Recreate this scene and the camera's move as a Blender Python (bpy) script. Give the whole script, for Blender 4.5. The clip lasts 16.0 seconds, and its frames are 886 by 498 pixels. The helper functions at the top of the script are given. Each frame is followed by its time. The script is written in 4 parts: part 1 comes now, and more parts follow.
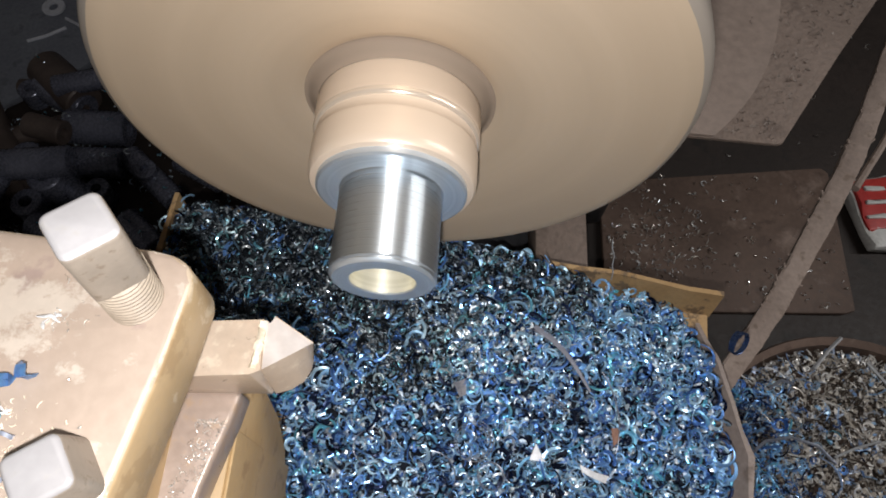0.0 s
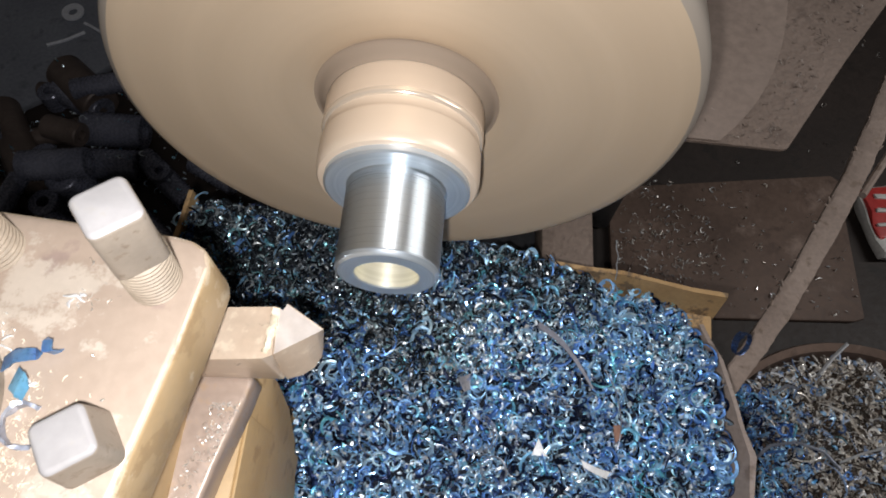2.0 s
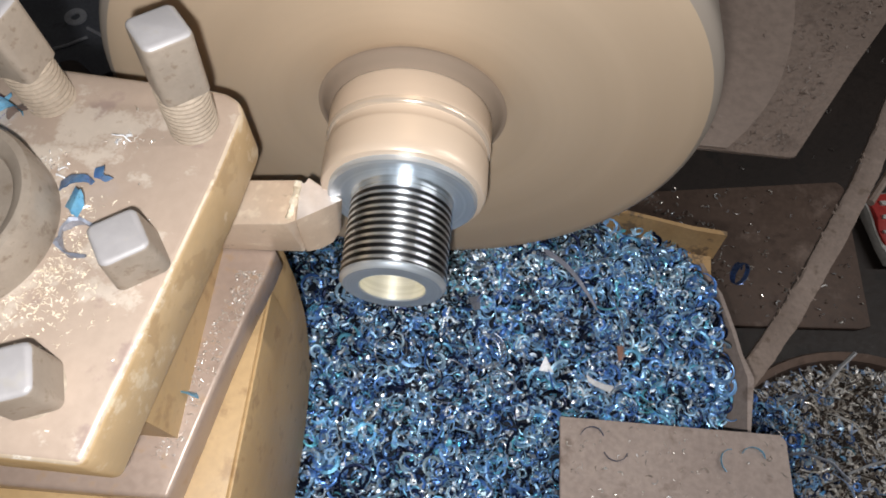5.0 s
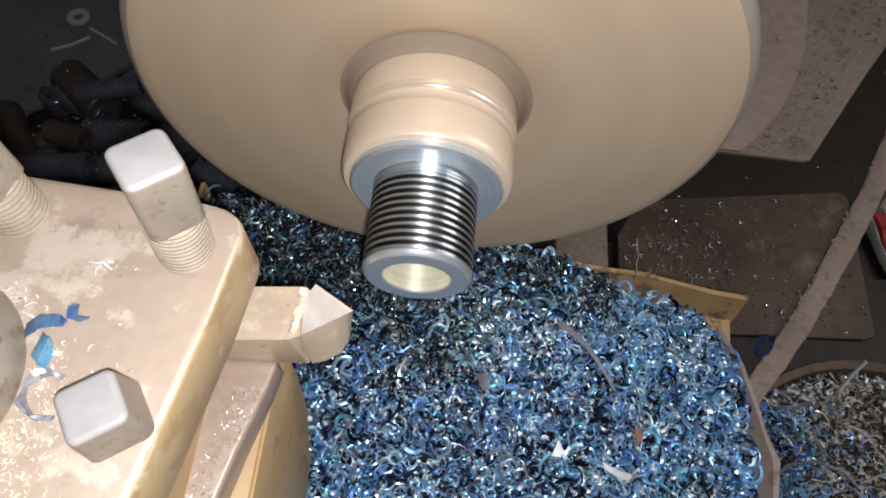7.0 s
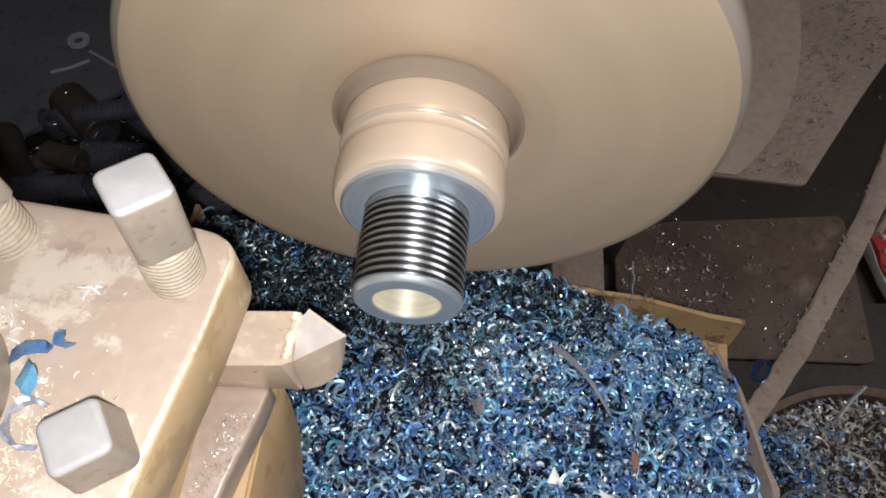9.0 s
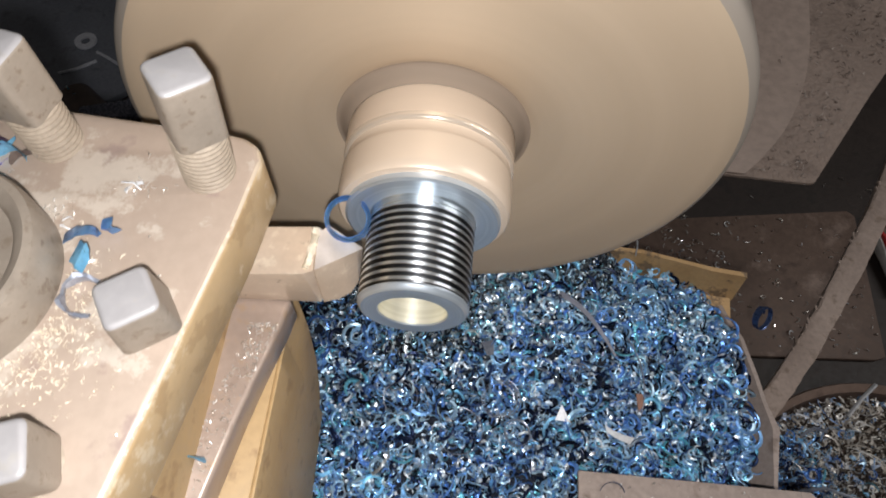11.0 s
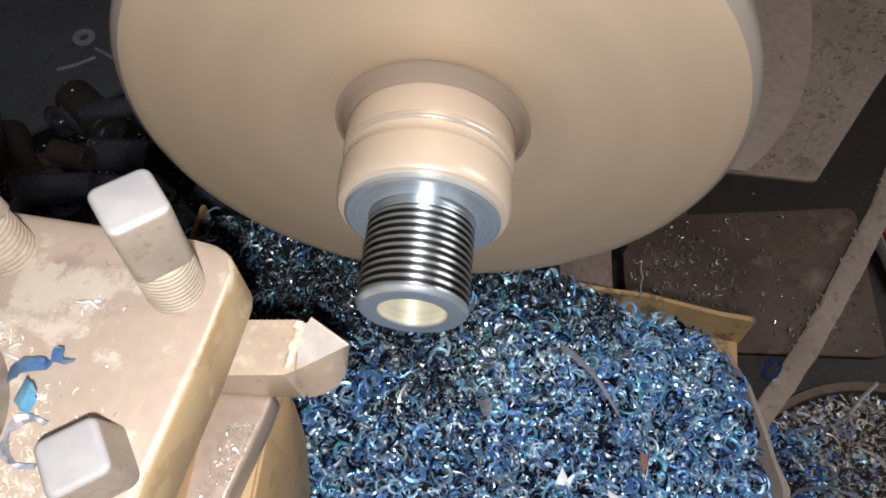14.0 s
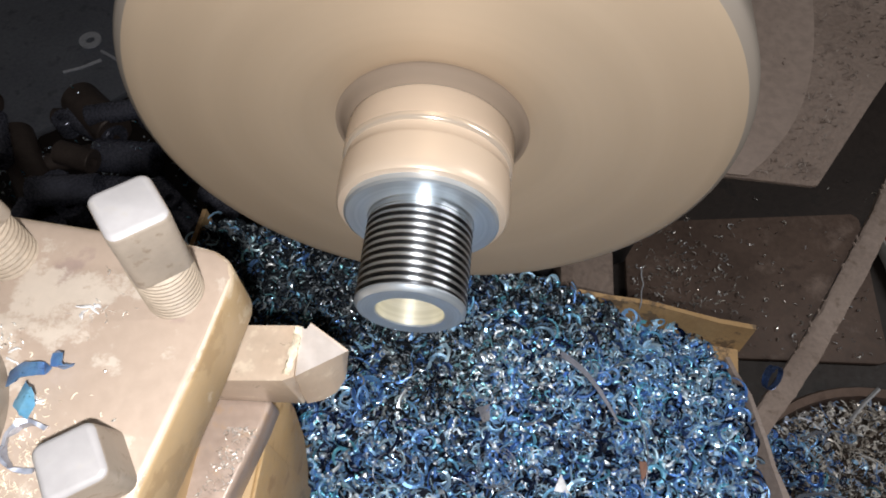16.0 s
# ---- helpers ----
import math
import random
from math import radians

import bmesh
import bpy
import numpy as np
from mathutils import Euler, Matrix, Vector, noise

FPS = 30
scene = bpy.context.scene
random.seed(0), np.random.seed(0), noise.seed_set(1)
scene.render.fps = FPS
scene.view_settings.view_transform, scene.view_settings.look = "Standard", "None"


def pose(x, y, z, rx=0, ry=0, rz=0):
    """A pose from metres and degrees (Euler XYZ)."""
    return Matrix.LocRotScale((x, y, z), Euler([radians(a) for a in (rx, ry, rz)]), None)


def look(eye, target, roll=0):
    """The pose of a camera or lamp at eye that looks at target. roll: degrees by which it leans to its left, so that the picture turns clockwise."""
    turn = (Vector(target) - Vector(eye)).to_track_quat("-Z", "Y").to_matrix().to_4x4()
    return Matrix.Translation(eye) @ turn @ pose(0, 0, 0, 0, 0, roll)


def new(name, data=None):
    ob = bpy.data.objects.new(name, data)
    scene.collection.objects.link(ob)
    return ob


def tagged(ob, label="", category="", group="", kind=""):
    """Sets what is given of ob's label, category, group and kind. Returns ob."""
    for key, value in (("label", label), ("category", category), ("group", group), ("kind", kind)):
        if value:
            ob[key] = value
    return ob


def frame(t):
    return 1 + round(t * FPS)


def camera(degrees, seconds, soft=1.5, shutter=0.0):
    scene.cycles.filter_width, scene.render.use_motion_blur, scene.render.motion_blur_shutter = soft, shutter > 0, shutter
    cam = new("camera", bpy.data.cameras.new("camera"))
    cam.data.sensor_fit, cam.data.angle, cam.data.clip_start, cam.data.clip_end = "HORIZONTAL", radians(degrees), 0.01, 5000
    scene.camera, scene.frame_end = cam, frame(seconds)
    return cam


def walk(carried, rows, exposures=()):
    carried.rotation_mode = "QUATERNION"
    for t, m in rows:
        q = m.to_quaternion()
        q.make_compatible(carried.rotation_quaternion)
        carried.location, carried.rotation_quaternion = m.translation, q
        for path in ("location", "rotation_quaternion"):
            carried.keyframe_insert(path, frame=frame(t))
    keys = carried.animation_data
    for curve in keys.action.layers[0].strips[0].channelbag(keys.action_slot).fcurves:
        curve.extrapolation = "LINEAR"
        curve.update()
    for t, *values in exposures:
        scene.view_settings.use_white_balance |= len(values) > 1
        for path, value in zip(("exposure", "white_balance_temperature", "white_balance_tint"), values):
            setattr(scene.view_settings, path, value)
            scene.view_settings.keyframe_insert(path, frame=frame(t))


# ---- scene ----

cam = camera(67.24, 16.0, soft=1.8, shutter=0.6)
# seconds, eye, yaw, pitch, lean to the left
CAMROWS = [
    (0, 0.0218, -0.1078, 1.2729, -1.77, -65.22, 5.55),
    (0.5, 0.0269, -0.1078, 1.2742, -0.46, -65.63, 4.13),
    (1, 0.0262, -0.1135, 1.2778, 0.43, -65.13, 3.67),
    (1.5, 0.0294, -0.1157, 1.2801, 0.83, -65.07, 3.43),
    (2, 0.0260, -0.1160, 1.2795, 0.61, -64.74, 3.98),
    (2.5, 0.0213, -0.1158, 1.2793, 1.24, -64.57, 3.55),
    (3, 0.0186, -0.1196, 1.2798, 1.54, -64.38, 3.55),
    (3.2, 0.0171, -0.1207, 1.2800, 1.46, -64.28, 3.51),
    (5.3, 0.0236, -0.1097, 1.2726, 0.75, -64.44, 3.98),
    (5.5, 0.0214, -0.1106, 1.2699, 0.20, -64.45, 4.56),
    (6, 0.0151, -0.1129, 1.2623, 0.35, -64.35, 4.64),
    (6.5, 0.0114, -0.1143, 1.2636, 0.19, -63.37, 5.13),
    (7, 0.0106, -0.1158, 1.2627, 0.14, -63.44, 5.20),
    (7.5, 0.0078, -0.1174, 1.2597, 0.87, -63.44, 4.63),
    (8, 0.0145, -0.1105, 1.2616, 0.68, -62.98, 4.43),
    (8.5, 0.0157, -0.1112, 1.2634, 0.60, -61.60, 4.74),
    (9, 0.0139, -0.1127, 1.2607, 0.30, -61.58, 5.18),
    (9.5, 0.0137, -0.1125, 1.2617, 1.25, -61.71, 4.46),
    (10, 0.0129, -0.1105, 1.2647, 1.53, -61.71, 4.11),
    (10.2, 0.0129, -0.1092, 1.2649, 1.56, -61.88, 3.89),
    (12.3, 0.0173, -0.1058, 1.2577, 1.73, -62.25, 3.47),
    (12.5, 0.0154, -0.1046, 1.2591, 1.87, -62.47, 3.31),
    (13, 0.0159, -0.1041, 1.2595, 1.44, -62.35, 3.82),
    (13.5, 0.0158, -0.1040, 1.2596, 1.51, -62.40, 3.67),
    (14, 0.0142, -0.1045, 1.2608, 1.56, -62.40, 3.70),
    (14.5, 0.0158, -0.1048, 1.2605, 1.87, -62.17, 3.55),
    (15, 0.0151, -0.1064, 1.2591, 1.77, -62.22, 3.83),
    (15.5, 0.0197, -0.1040, 1.2599, 1.71, -62.10, 3.72),
    (16, 0.0169, -0.1068, 1.2617, 2.33, -62.02, 3.38),
]
walk(cam, [(t, pose(x, y, z, 90 + p, 0, a) @ pose(0, 0, 0, 0, 0, r)) for t, x, y, z, a, p, r in CAMROWS],
     [(0.0, 0.07), (2.7, 0.07), (5.4, -0.05), (7.0, -0.05), (9.0, 0.0), (16.0, 0.01)])

# seconds, travel of the carriage towards the chuck, feed of the cross slide towards the work
SLIDES = [
    (0, 0.0000, -0.0000),
    (0.5, -0.0003, 0.0006),
    (1, -0.0001, 0.0016),
    (1.5, -0.0010, 0.0018),
    (2, 0.0019, 0.0017),
    (2.5, 0.0147, 0.0015),
    (3, 0.0281, 0.0019),
    (3.2, 0.0335, 0.0016),
    (3.9, 0.0510, 0.0018),
    (4.7, 0.0715, 0.0018),
    (4.82, 0.0722, -0.0010),
    (5.05, 0.0720, -0.0022),
    (5.3, 0.0578, -0.0020),
    (5.5, 0.0406, -0.0028),
    (6, 0.0132, 0.0007),
    (6.5, 0.0128, 0.0021),
    (7, 0.0121, 0.0014),
    (7.5, 0.0129, 0.0018),
    (8, 0.0126, 0.0031),
    (8.5, 0.0133, 0.0037),
    (9, 0.0127, 0.0032),
    (9.5, 0.0191, 0.0033),
    (10, 0.0313, 0.0024),
    (10.2, 0.0367, 0.0013),
    (10.9, 0.0545, 0.0012),
    (11.55, 0.0715, 0.0012),
    (11.66, 0.0722, -0.0012),
    (11.95, 0.0715, -0.0024),
    (12.3, 0.0411, -0.0021),
    (12.5, 0.0202, -0.0031),
    (13, 0.0127, -0.0026),
    (13.5, 0.0130, 0.0012),
    (14, 0.0133, 0.0023),
    (14.5, 0.0127, 0.0029),
    (15, 0.0136, 0.0028),
    (15.5, 0.0135, 0.0037),
    (16, 0.0103, 0.0034),
]


# ---- light: the lamp beside the lens, and the dim workshop ----
world = bpy.data.worlds.new("world")
scene.world = world
world.use_nodes = True
world.node_tree.nodes["Background"].inputs[0].default_value = (0.75, 0.85, 1.0, 1)
world.node_tree.nodes["Background"].inputs[1].default_value = 0.042
torch = new("phone_torch", bpy.data.lights.new("phone_torch", "POINT"))
torch.data.energy, torch.data.color, torch.data.shadow_soft_size = 5.8, (1.0, 0.975, 0.958), 0.004
torch.location = (0.017, -0.127, 1.272)
tube = new("ceiling_tube", bpy.data.lights.new("ceiling_tube", "AREA"))
tube.data.shape, tube.data.size, tube.data.size_y = "RECTANGLE", 1.2, 0.06
tube.data.energy, tube.data.color = 18.0, (0.98, 0.96, 0.95)
tube.matrix_basis = look((1.9, 0.3, 2.2), (0, 0.1, 0.9), 90)

scene.view_settings.exposure = 0.0


# ---- materials ----
class Mat:
    """A node material built step by step."""

    def __init__(self, name, rough=0.5, metal=0.0):
        self.m = bpy.data.materials.new(name)
        self.m.use_nodes = True
        self.t = self.m.node_tree
        self.b = self.t.nodes["Principled BSDF"]
        self.b.inputs["Roughness"].default_value = rough
        self.b.inputs["Metallic"].default_value = metal
        self.tc = self.t.nodes.new("ShaderNodeTexCoord")

    def node(self, kind, **values):
        n = self.t.nodes.new(kind)
        for k, v in values.items():
            n.inputs[k].default_value = v
        return n

    def link(self, a, b):
        self.t.links.new(a, b)

    def noise(self, scale, detail=4, stretch=(1, 1, 1), rough=0.6):
        mp = self.node("ShaderNodeMapping")
        mp.inputs["Scale"].default_value = stretch
        self.link(self.tc.outputs["Object"], mp.inputs[0])
        n = self.node("ShaderNodeTexNoise", Scale=scale, Detail=detail, Roughness=rough)
        self.link(mp.outputs[0], n.inputs["Vector"])
        return n.outputs["Fac"]

    def radial(self, scale, detail=3):
        """Noise that depends on the distance from the spindle axis and the place along it alone."""
        sep = self.node("ShaderNodeSeparateXYZ")
        self.link(self.tc.outputs["Object"], sep.inputs[0])
        xz = self.node("ShaderNodeCombineXYZ")
        self.link(sep.outputs["X"], xz.inputs["X"])
        self.link(sep.outputs["Z"], xz.inputs["Z"])
        ln = self.t.nodes.new("ShaderNodeVectorMath")
        ln.operation = "LENGTH"
        self.link(xz.outputs[0], ln.inputs[0])
        out = self.node("ShaderNodeCombineXYZ")
        self.link(ln.outputs["Value"], out.inputs["X"])
        self.link(sep.outputs["Y"], out.inputs["Y"])
        n = self.node("ShaderNodeTexNoise", Scale=scale, Detail=detail)
        self.link(out.outputs[0], n.inputs["Vector"])
        return n.outputs["Fac"]

    def ramp(self, fac, stops):
        r = self.t.nodes.new("ShaderNodeValToRGB")
        e = r.color_ramp.elements
        while len(e) < len(stops):
            e.new(0.5)
        for k, (p, c) in enumerate(stops):
            e[k].position = p
            e[k].color = (*c, 1) if len(c) == 3 else c
        self.link(fac, r.inputs[0])
        return r.outputs[0]

    def mix(self, fac, a, b, how="MIX"):
        n = self.t.nodes.new("ShaderNodeMix")
        n.data_type, n.blend_type = "RGBA", how
        for src, sock in ((fac, n.inputs[0]), (a, n.inputs[6]), (b, n.inputs[7])):
            if isinstance(src, (int, float)):
                sock.default_value = src
            elif isinstance(src, tuple):
                sock.default_value = (*src, 1)
            else:
                self.link(src, sock)
        return n.outputs[2]

    def color(self, src):
        if isinstance(src, tuple):
            self.b.inputs["Base Color"].default_value = (*src, 1)
        else:
            self.link(src, self.b.inputs["Base Color"])
        return self

    def gloss(self, fac, lo, hi):
        n = self.node("ShaderNodeMapRange")
        n.inputs["To Min"].default_value, n.inputs["To Max"].default_value = lo, hi
        self.link(fac, n.inputs[0])
        self.link(n.outputs[0], self.b.inputs["Roughness"])
        return self

    def bump(self, fac, dist, strength=0.6):
        n = self.node("ShaderNodeBump", Strength=strength, Distance=dist)
        self.link(fac, n.inputs["Height"])
        self.link(n.outputs[0], self.b.inputs["Normal"])
        return self


def grainy(name, lo, hi, coarse=12, fine=180, rough=0.6, metal=0.0, dist=0.0004, spots=None, crust=None, crisp=False, grain=0.3):
    """Two-scale colour variation with a fine relief."""
    m = Mat(name, rough, metal)
    a, f = m.noise(coarse, 5), m.noise(fine, 4)
    c = m.ramp(a, [(0.3, lo), (0.7, hi)])
    if spots:
        c = m.mix(m.ramp(m.noise(coarse * (2.2 if crisp else 4), 7 if crisp else 6), [(0.56, (0, 0, 0)), (0.60 if crisp else 0.66, (0.8, 0.8, 0.8) if crisp else (1, 1, 1))]), c, spots)
    if crust:
        c = m.mix(m.ramp(m.noise(coarse * 1.7, 8, rough=0.7), [(0.55, (0, 0, 0)), (0.60 if crisp else 0.68, (0.9, 0.9, 0.9))]), c, crust)
    c = m.mix(grain, c, m.ramp(f, [(0.35, (0.35, 0.35, 0.35)), (0.65, (1, 1, 1))]), "MULTIPLY")
    return m.color(c).gloss(f, max(rough - 0.15, 0.05), min(rough + 0.15, 1)).bump(f, dist).m


def turned(name, lo, hi, rough, metal, scale=900, dist=0.00006, brushed=0.0):
    """Turned steel with rings round the axis."""
    m = Mat(name, rough, metal)
    r = m.radial(scale)
    m.color(m.ramp(r, [(0.3, lo), (0.7, hi)])).gloss(r, rough - 0.06, rough + 0.08).bump(r, dist, 0.5)
    if brushed:
        # turning marks run round the axis and spread the gloss along it
        tan = m.t.nodes.new("ShaderNodeTangent")
        tan.direction_type, tan.axis = "RADIAL", "Y"
        m.link(tan.outputs[0], m.b.inputs["Tangent"])
        m.b.inputs["Anisotropic"].default_value = brushed
        m.b.inputs["Anisotropic Rotation"].default_value = 0.25
    return m.m


def islands(name, stops, rough, metal):
    """Chips of many tempers: each loose piece takes its own colour."""
    m = Mat(name, rough, metal)
    g = m.t.nodes.new("ShaderNodeNewGeometry")
    c = m.ramp(g.outputs["Random Per Island"], stops)
    c = m.mix(0.4, c, m.ramp(m.noise(14, 3), [(0.3, (0.4, 0.48, 0.65)), (0.5, (1, 1, 1))]), "MULTIPLY")
    m.color(c)
    # some chips are bright, some dull
    k = m.node("ShaderNodeMath")
    k.operation, k.inputs[1].default_value = "MULTIPLY", 7.31
    m.link(g.outputs["Random Per Island"], k.inputs[0])
    f = m.node("ShaderNodeMath")
    f.operation = "FRACT"
    m.link(k.outputs[0], f.inputs[0])
    m.gloss(f.outputs[0], rough - 0.1, rough + 0.26)
    return m.m


CHUCK = turned("blurred_cast_iron", (0.488, 0.383, 0.276), (0.552, 0.438, 0.320), 0.5, 0.28, 45, 0.00007, 0.5)
RIM = turned("greyed_iron_rim", (0.345, 0.300, 0.255), (0.395, 0.345, 0.298), 0.44, 0.35, 60, 0.00005)
# Dark brown paints in the shade of the gap behind the jaws.
SHADED_RECESS = turned("shaded_recess", (0.215, 0.165, 0.125), (0.255, 0.198, 0.15), 0.8, 0.0, 60, 0.0001)
JAW = turned("jaw_steel", (0.575, 0.470, 0.372), (0.63, 0.518, 0.415), 0.36, 0.15, 60, 0.00004)
RIDGE_STEEL = turned("rubbed_ridge", (0.62, 0.52, 0.42), (0.68, 0.58, 0.48), 0.17, 0.45, 60, 0.00001)
STEEL = turned("turned_steel", (0.68, 0.765, 0.83), (0.84, 0.90, 0.95), 0.39, 0.95, 1500, 0.000004, 0.93)
# Darker copy of the steel: the dimness deep in the grooves, put into colour.
SHADED_FLANK = turned("shaded_thread_flank", (0.16, 0.17, 0.185), (0.27, 0.28, 0.30), 0.34, 1.0, 1500, 0.000004, 0.8)
SHOULDER = turned("faced_steel", (0.50, 0.57, 0.64), (0.64, 0.70, 0.77), 0.34, 0.75, 900, 0.00003)
BORE = turned("bored_steel", (0.74, 0.71, 0.57), (0.90, 0.87, 0.74), 0.42, 0.55, 700, 0.00003, 0.6)
POST = grainy("worn_post_steel", (0.362, 0.284, 0.229), (0.400, 0.320, 0.261), 13, 300, 0.40, 0.12, 0.00008, (0.296, 0.222, 0.196), (0.512, 0.446, 0.381), True, 0.09)
WORN = grainy("rubbed_pale_edge", (0.47, 0.375, 0.27), (0.58, 0.49, 0.385), 40, 300, 0.36, 0.2, 0.0001, (0.42, 0.325, 0.23), (0.76, 0.72, 0.66), True, 0.1)
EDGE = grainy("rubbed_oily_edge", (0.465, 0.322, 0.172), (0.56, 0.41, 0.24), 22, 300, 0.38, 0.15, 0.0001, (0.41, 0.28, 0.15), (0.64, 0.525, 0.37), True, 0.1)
OILED = grainy("oil_stained_steel", (0.435, 0.285, 0.135), (0.55, 0.382, 0.198), 16, 220, 0.45, 0.0, 0.00012, (0.37, 0.235, 0.112), grain=0.14)
LOWER_JAW = grainy("brown_oily_steel", (0.33, 0.25, 0.205), (0.40, 0.31, 0.258), 30, 240, 0.34, 0.15, 0.00012, (0.36, 0.255, 0.18), grain=0.12)
BOLT = grainy("worn_bolt_steel", (0.25, 0.21, 0.172), (0.325, 0.278, 0.23), 60, 300, 0.42, 0.2, 0.00012, (0.215, 0.17, 0.13), grain=0.14)
BOLT_THREAD = grainy("oily_bolt_thread", (0.29, 0.235, 0.18), (0.39, 0.325, 0.255), 80, 500, 0.6, 0.0, 0.0002)
CRUST = grainy("baked_crust", (0.74, 0.63, 0.46), (0.90, 0.83, 0.70), 300, 900, 0.6, 0.0, 0.0004)
BOLT_END = grainy("bright_bolt_end", (0.295, 0.285, 0.29), (0.355, 0.345, 0.355), 40, 300, 0.5, 0.1, 0.00006, (0.33, 0.315, 0.305), grain=0.08)
TOOL = grainy("tool_steel", (0.54, 0.423, 0.325), (0.63, 0.515, 0.41), 40, 220, 0.33, 0.22, 0.00008, (0.68, 0.575, 0.455), grain=0.12)
GROUND_EDGE = grainy("ground_tool_face", (0.74, 0.655, 0.60), (0.90, 0.84, 0.81), 45, 60, 0.3, 0.4, 0.0001)
CARD = grainy("cardboard", (0.47, 0.29, 0.13), (0.61, 0.41, 0.21), 18, 300, 0.8, 0.0, 0.0004, (0.30, 0.18, 0.085), (0.20, 0.14, 0.09), True, 0.2)
GREYCARD = grainy("dusty_grey_board", (0.36, 0.29, 0.26), (0.46, 0.38, 0.34), 12, 240, 0.75, 0.0, 0.0004, (0.28, 0.22, 0.19))
CASTING = grainy("dusty_casting", (0.205, 0.153, 0.124), (0.282, 0.217, 0.180), 9, 170, 0.7, 0.05, 0.003, (0.174, 0.129, 0.105))
PAD = grainy("smooth_dusty_casting", (0.277, 0.212, 0.176), (0.323, 0.253, 0.213), 6, 120, 0.65, 0.05, 0.0006)
DARKMETAL = grainy("oily_dark_metal", (0.055, 0.055, 0.062), (0.11, 0.11, 0.115), 9, 150, 0.45, 0.3, 0.0006, (0.035, 0.03, 0.028))
FLOOR = grainy("oily_floor", (0.018, 0.012, 0.0095), (0.036, 0.024, 0.019), 5, 120, 0.6, 0.0, 0.0008, (0.015, 0.011, 0.009))
DIRTYBOARD = grainy("dirty_board", (0.096, 0.062, 0.047), (0.195, 0.131, 0.101), 6, 130, 0.7, 0.0, 0.0006, (0.115, 0.075, 0.058), (0.30, 0.22, 0.18))
LATH = grainy("dusty_lath", (0.295, 0.228, 0.192), (0.40, 0.315, 0.268), 16, 200, 0.8, 0.0, 0.0006, (0.24, 0.18, 0.14))
DULLSHEET = grainy("dull_grey_sheet", (0.235, 0.25, 0.30), (0.32, 0.34, 0.395), 7, 150, 0.5, 0.15, 0.0006, (0.20, 0.21, 0.24))
PALE_ZINC = grainy("pale_zinc", (0.78, 0.80, 0.88), (0.86, 0.88, 0.95), 60, 300, 0.5, 0.0, 0.0002)
BLACK = grainy("black_oiled_steel", (0.14, 0.148, 0.20), (0.255, 0.265, 0.34), 25, 240, 0.27, 0.35, 0.0004)
RUSTY = grainy("rusty_offcut", (0.10, 0.075, 0.066), (0.175, 0.135, 0.118), 25, 240, 0.5, 0.2, 0.0004)
GREY_SLIVER = grainy("dull_grey_sliver", (0.20, 0.21, 0.26), (0.32, 0.33, 0.40), 60, 300, 0.6, 0.1, 0.0002)
ZINC = grainy("dull_zinc", (0.45, 0.46, 0.48), (0.6, 0.61, 0.63), 60, 300, 0.45, 0.4, 0.0002)
# Pale so that the unseen walls and ceiling bounce the tube's light back.
PLASTER = grainy("bounce_plaster", (0.45, 0.44, 0.43), (0.58, 0.56, 0.54), 2, 40, 0.9, 0.0, 0.001)
RED = grainy("red_print", (0.45, 0.03, 0.03), (0.6, 0.06, 0.05), 20, 200, 0.45, 0.0, 0.0003)
WHITE = grainy("white_wrapper", (0.55, 0.55, 0.53), (0.75, 0.74, 0.7), 20, 200, 0.45, 0.0, 0.0003)
BLUE_SWARF = islands("blue_swarf", [(0.0, (0.004, 0.006, 0.014)), (0.22, (0.02, 0.035, 0.10)), (0.34, (0.15, 0.35, 0.86)), (0.60, (0.38, 0.68, 1.0)), (0.80, (0.64, 0.86, 1.0)), (0.92, (0.30, 0.64, 1.0)), (1.0, (0.26, 0.85, 1.0))], 0.32, 0.66)
BRIGHT_SWARF = islands("bright_swarf", [(0.0, (0.74, 0.87, 1.0)), (0.65, (0.95, 0.98, 1.0)), (0.83, (0.55, 0.86, 1.0)), (1.0, (0.30, 0.8, 1.0))], 0.38, 1.0)
DARK_SWARF = islands("dark_swarf", [(0.0, (0.008, 0.01, 0.014)), (0.5, (0.03, 0.038, 0.048)), (0.78, (0.12, 0.15, 0.18)), (0.9, (0.6, 0.66, 0.7)), (1.0, (0.25, 0.7, 0.8))], 0.24, 0.6)
BRONZE_SWARF = islands("bronze_swarf", [(0.0, (0.03, 0.024, 0.02)), (0.30, (0.15, 0.12, 0.095)), (0.45, (0.58, 0.52, 0.45)), (0.70, (0.90, 0.86, 0.80)), (0.86, (1.0, 0.98, 0.95)), (0.93, (0.25, 0.42, 0.75)), (1.0, (0.5, 0.75, 1.0))], 0.34, 0.30)
DULL_CRUMB = islands("dull_crumb", [(0.0, (0.17, 0.135, 0.115)), (0.7, (0.27, 0.22, 0.19)), (1.0, (0.45, 0.40, 0.36))], 0.6, 0.0)
FINE_SWARF = islands("fine_swarf", [(0.0, (0.45, 0.40, 0.34)), (0.5, (0.8, 0.78, 0.74)), (1.0, (0.9, 0.9, 0.9))], 0.24, 0.7)
RUSTY_FLAKE = grainy("rusty_flake", (0.26, 0.13, 0.09), (0.38, 0.21, 0.15), 90, 500, 0.6, 0.0, 0.0002)
BLUE_CHIP = grainy("blue_tempered_chip", (0.10, 0.22, 0.62), (0.22, 0.5, 0.8), 90, 500, 0.32, 0.6, 0.0001)
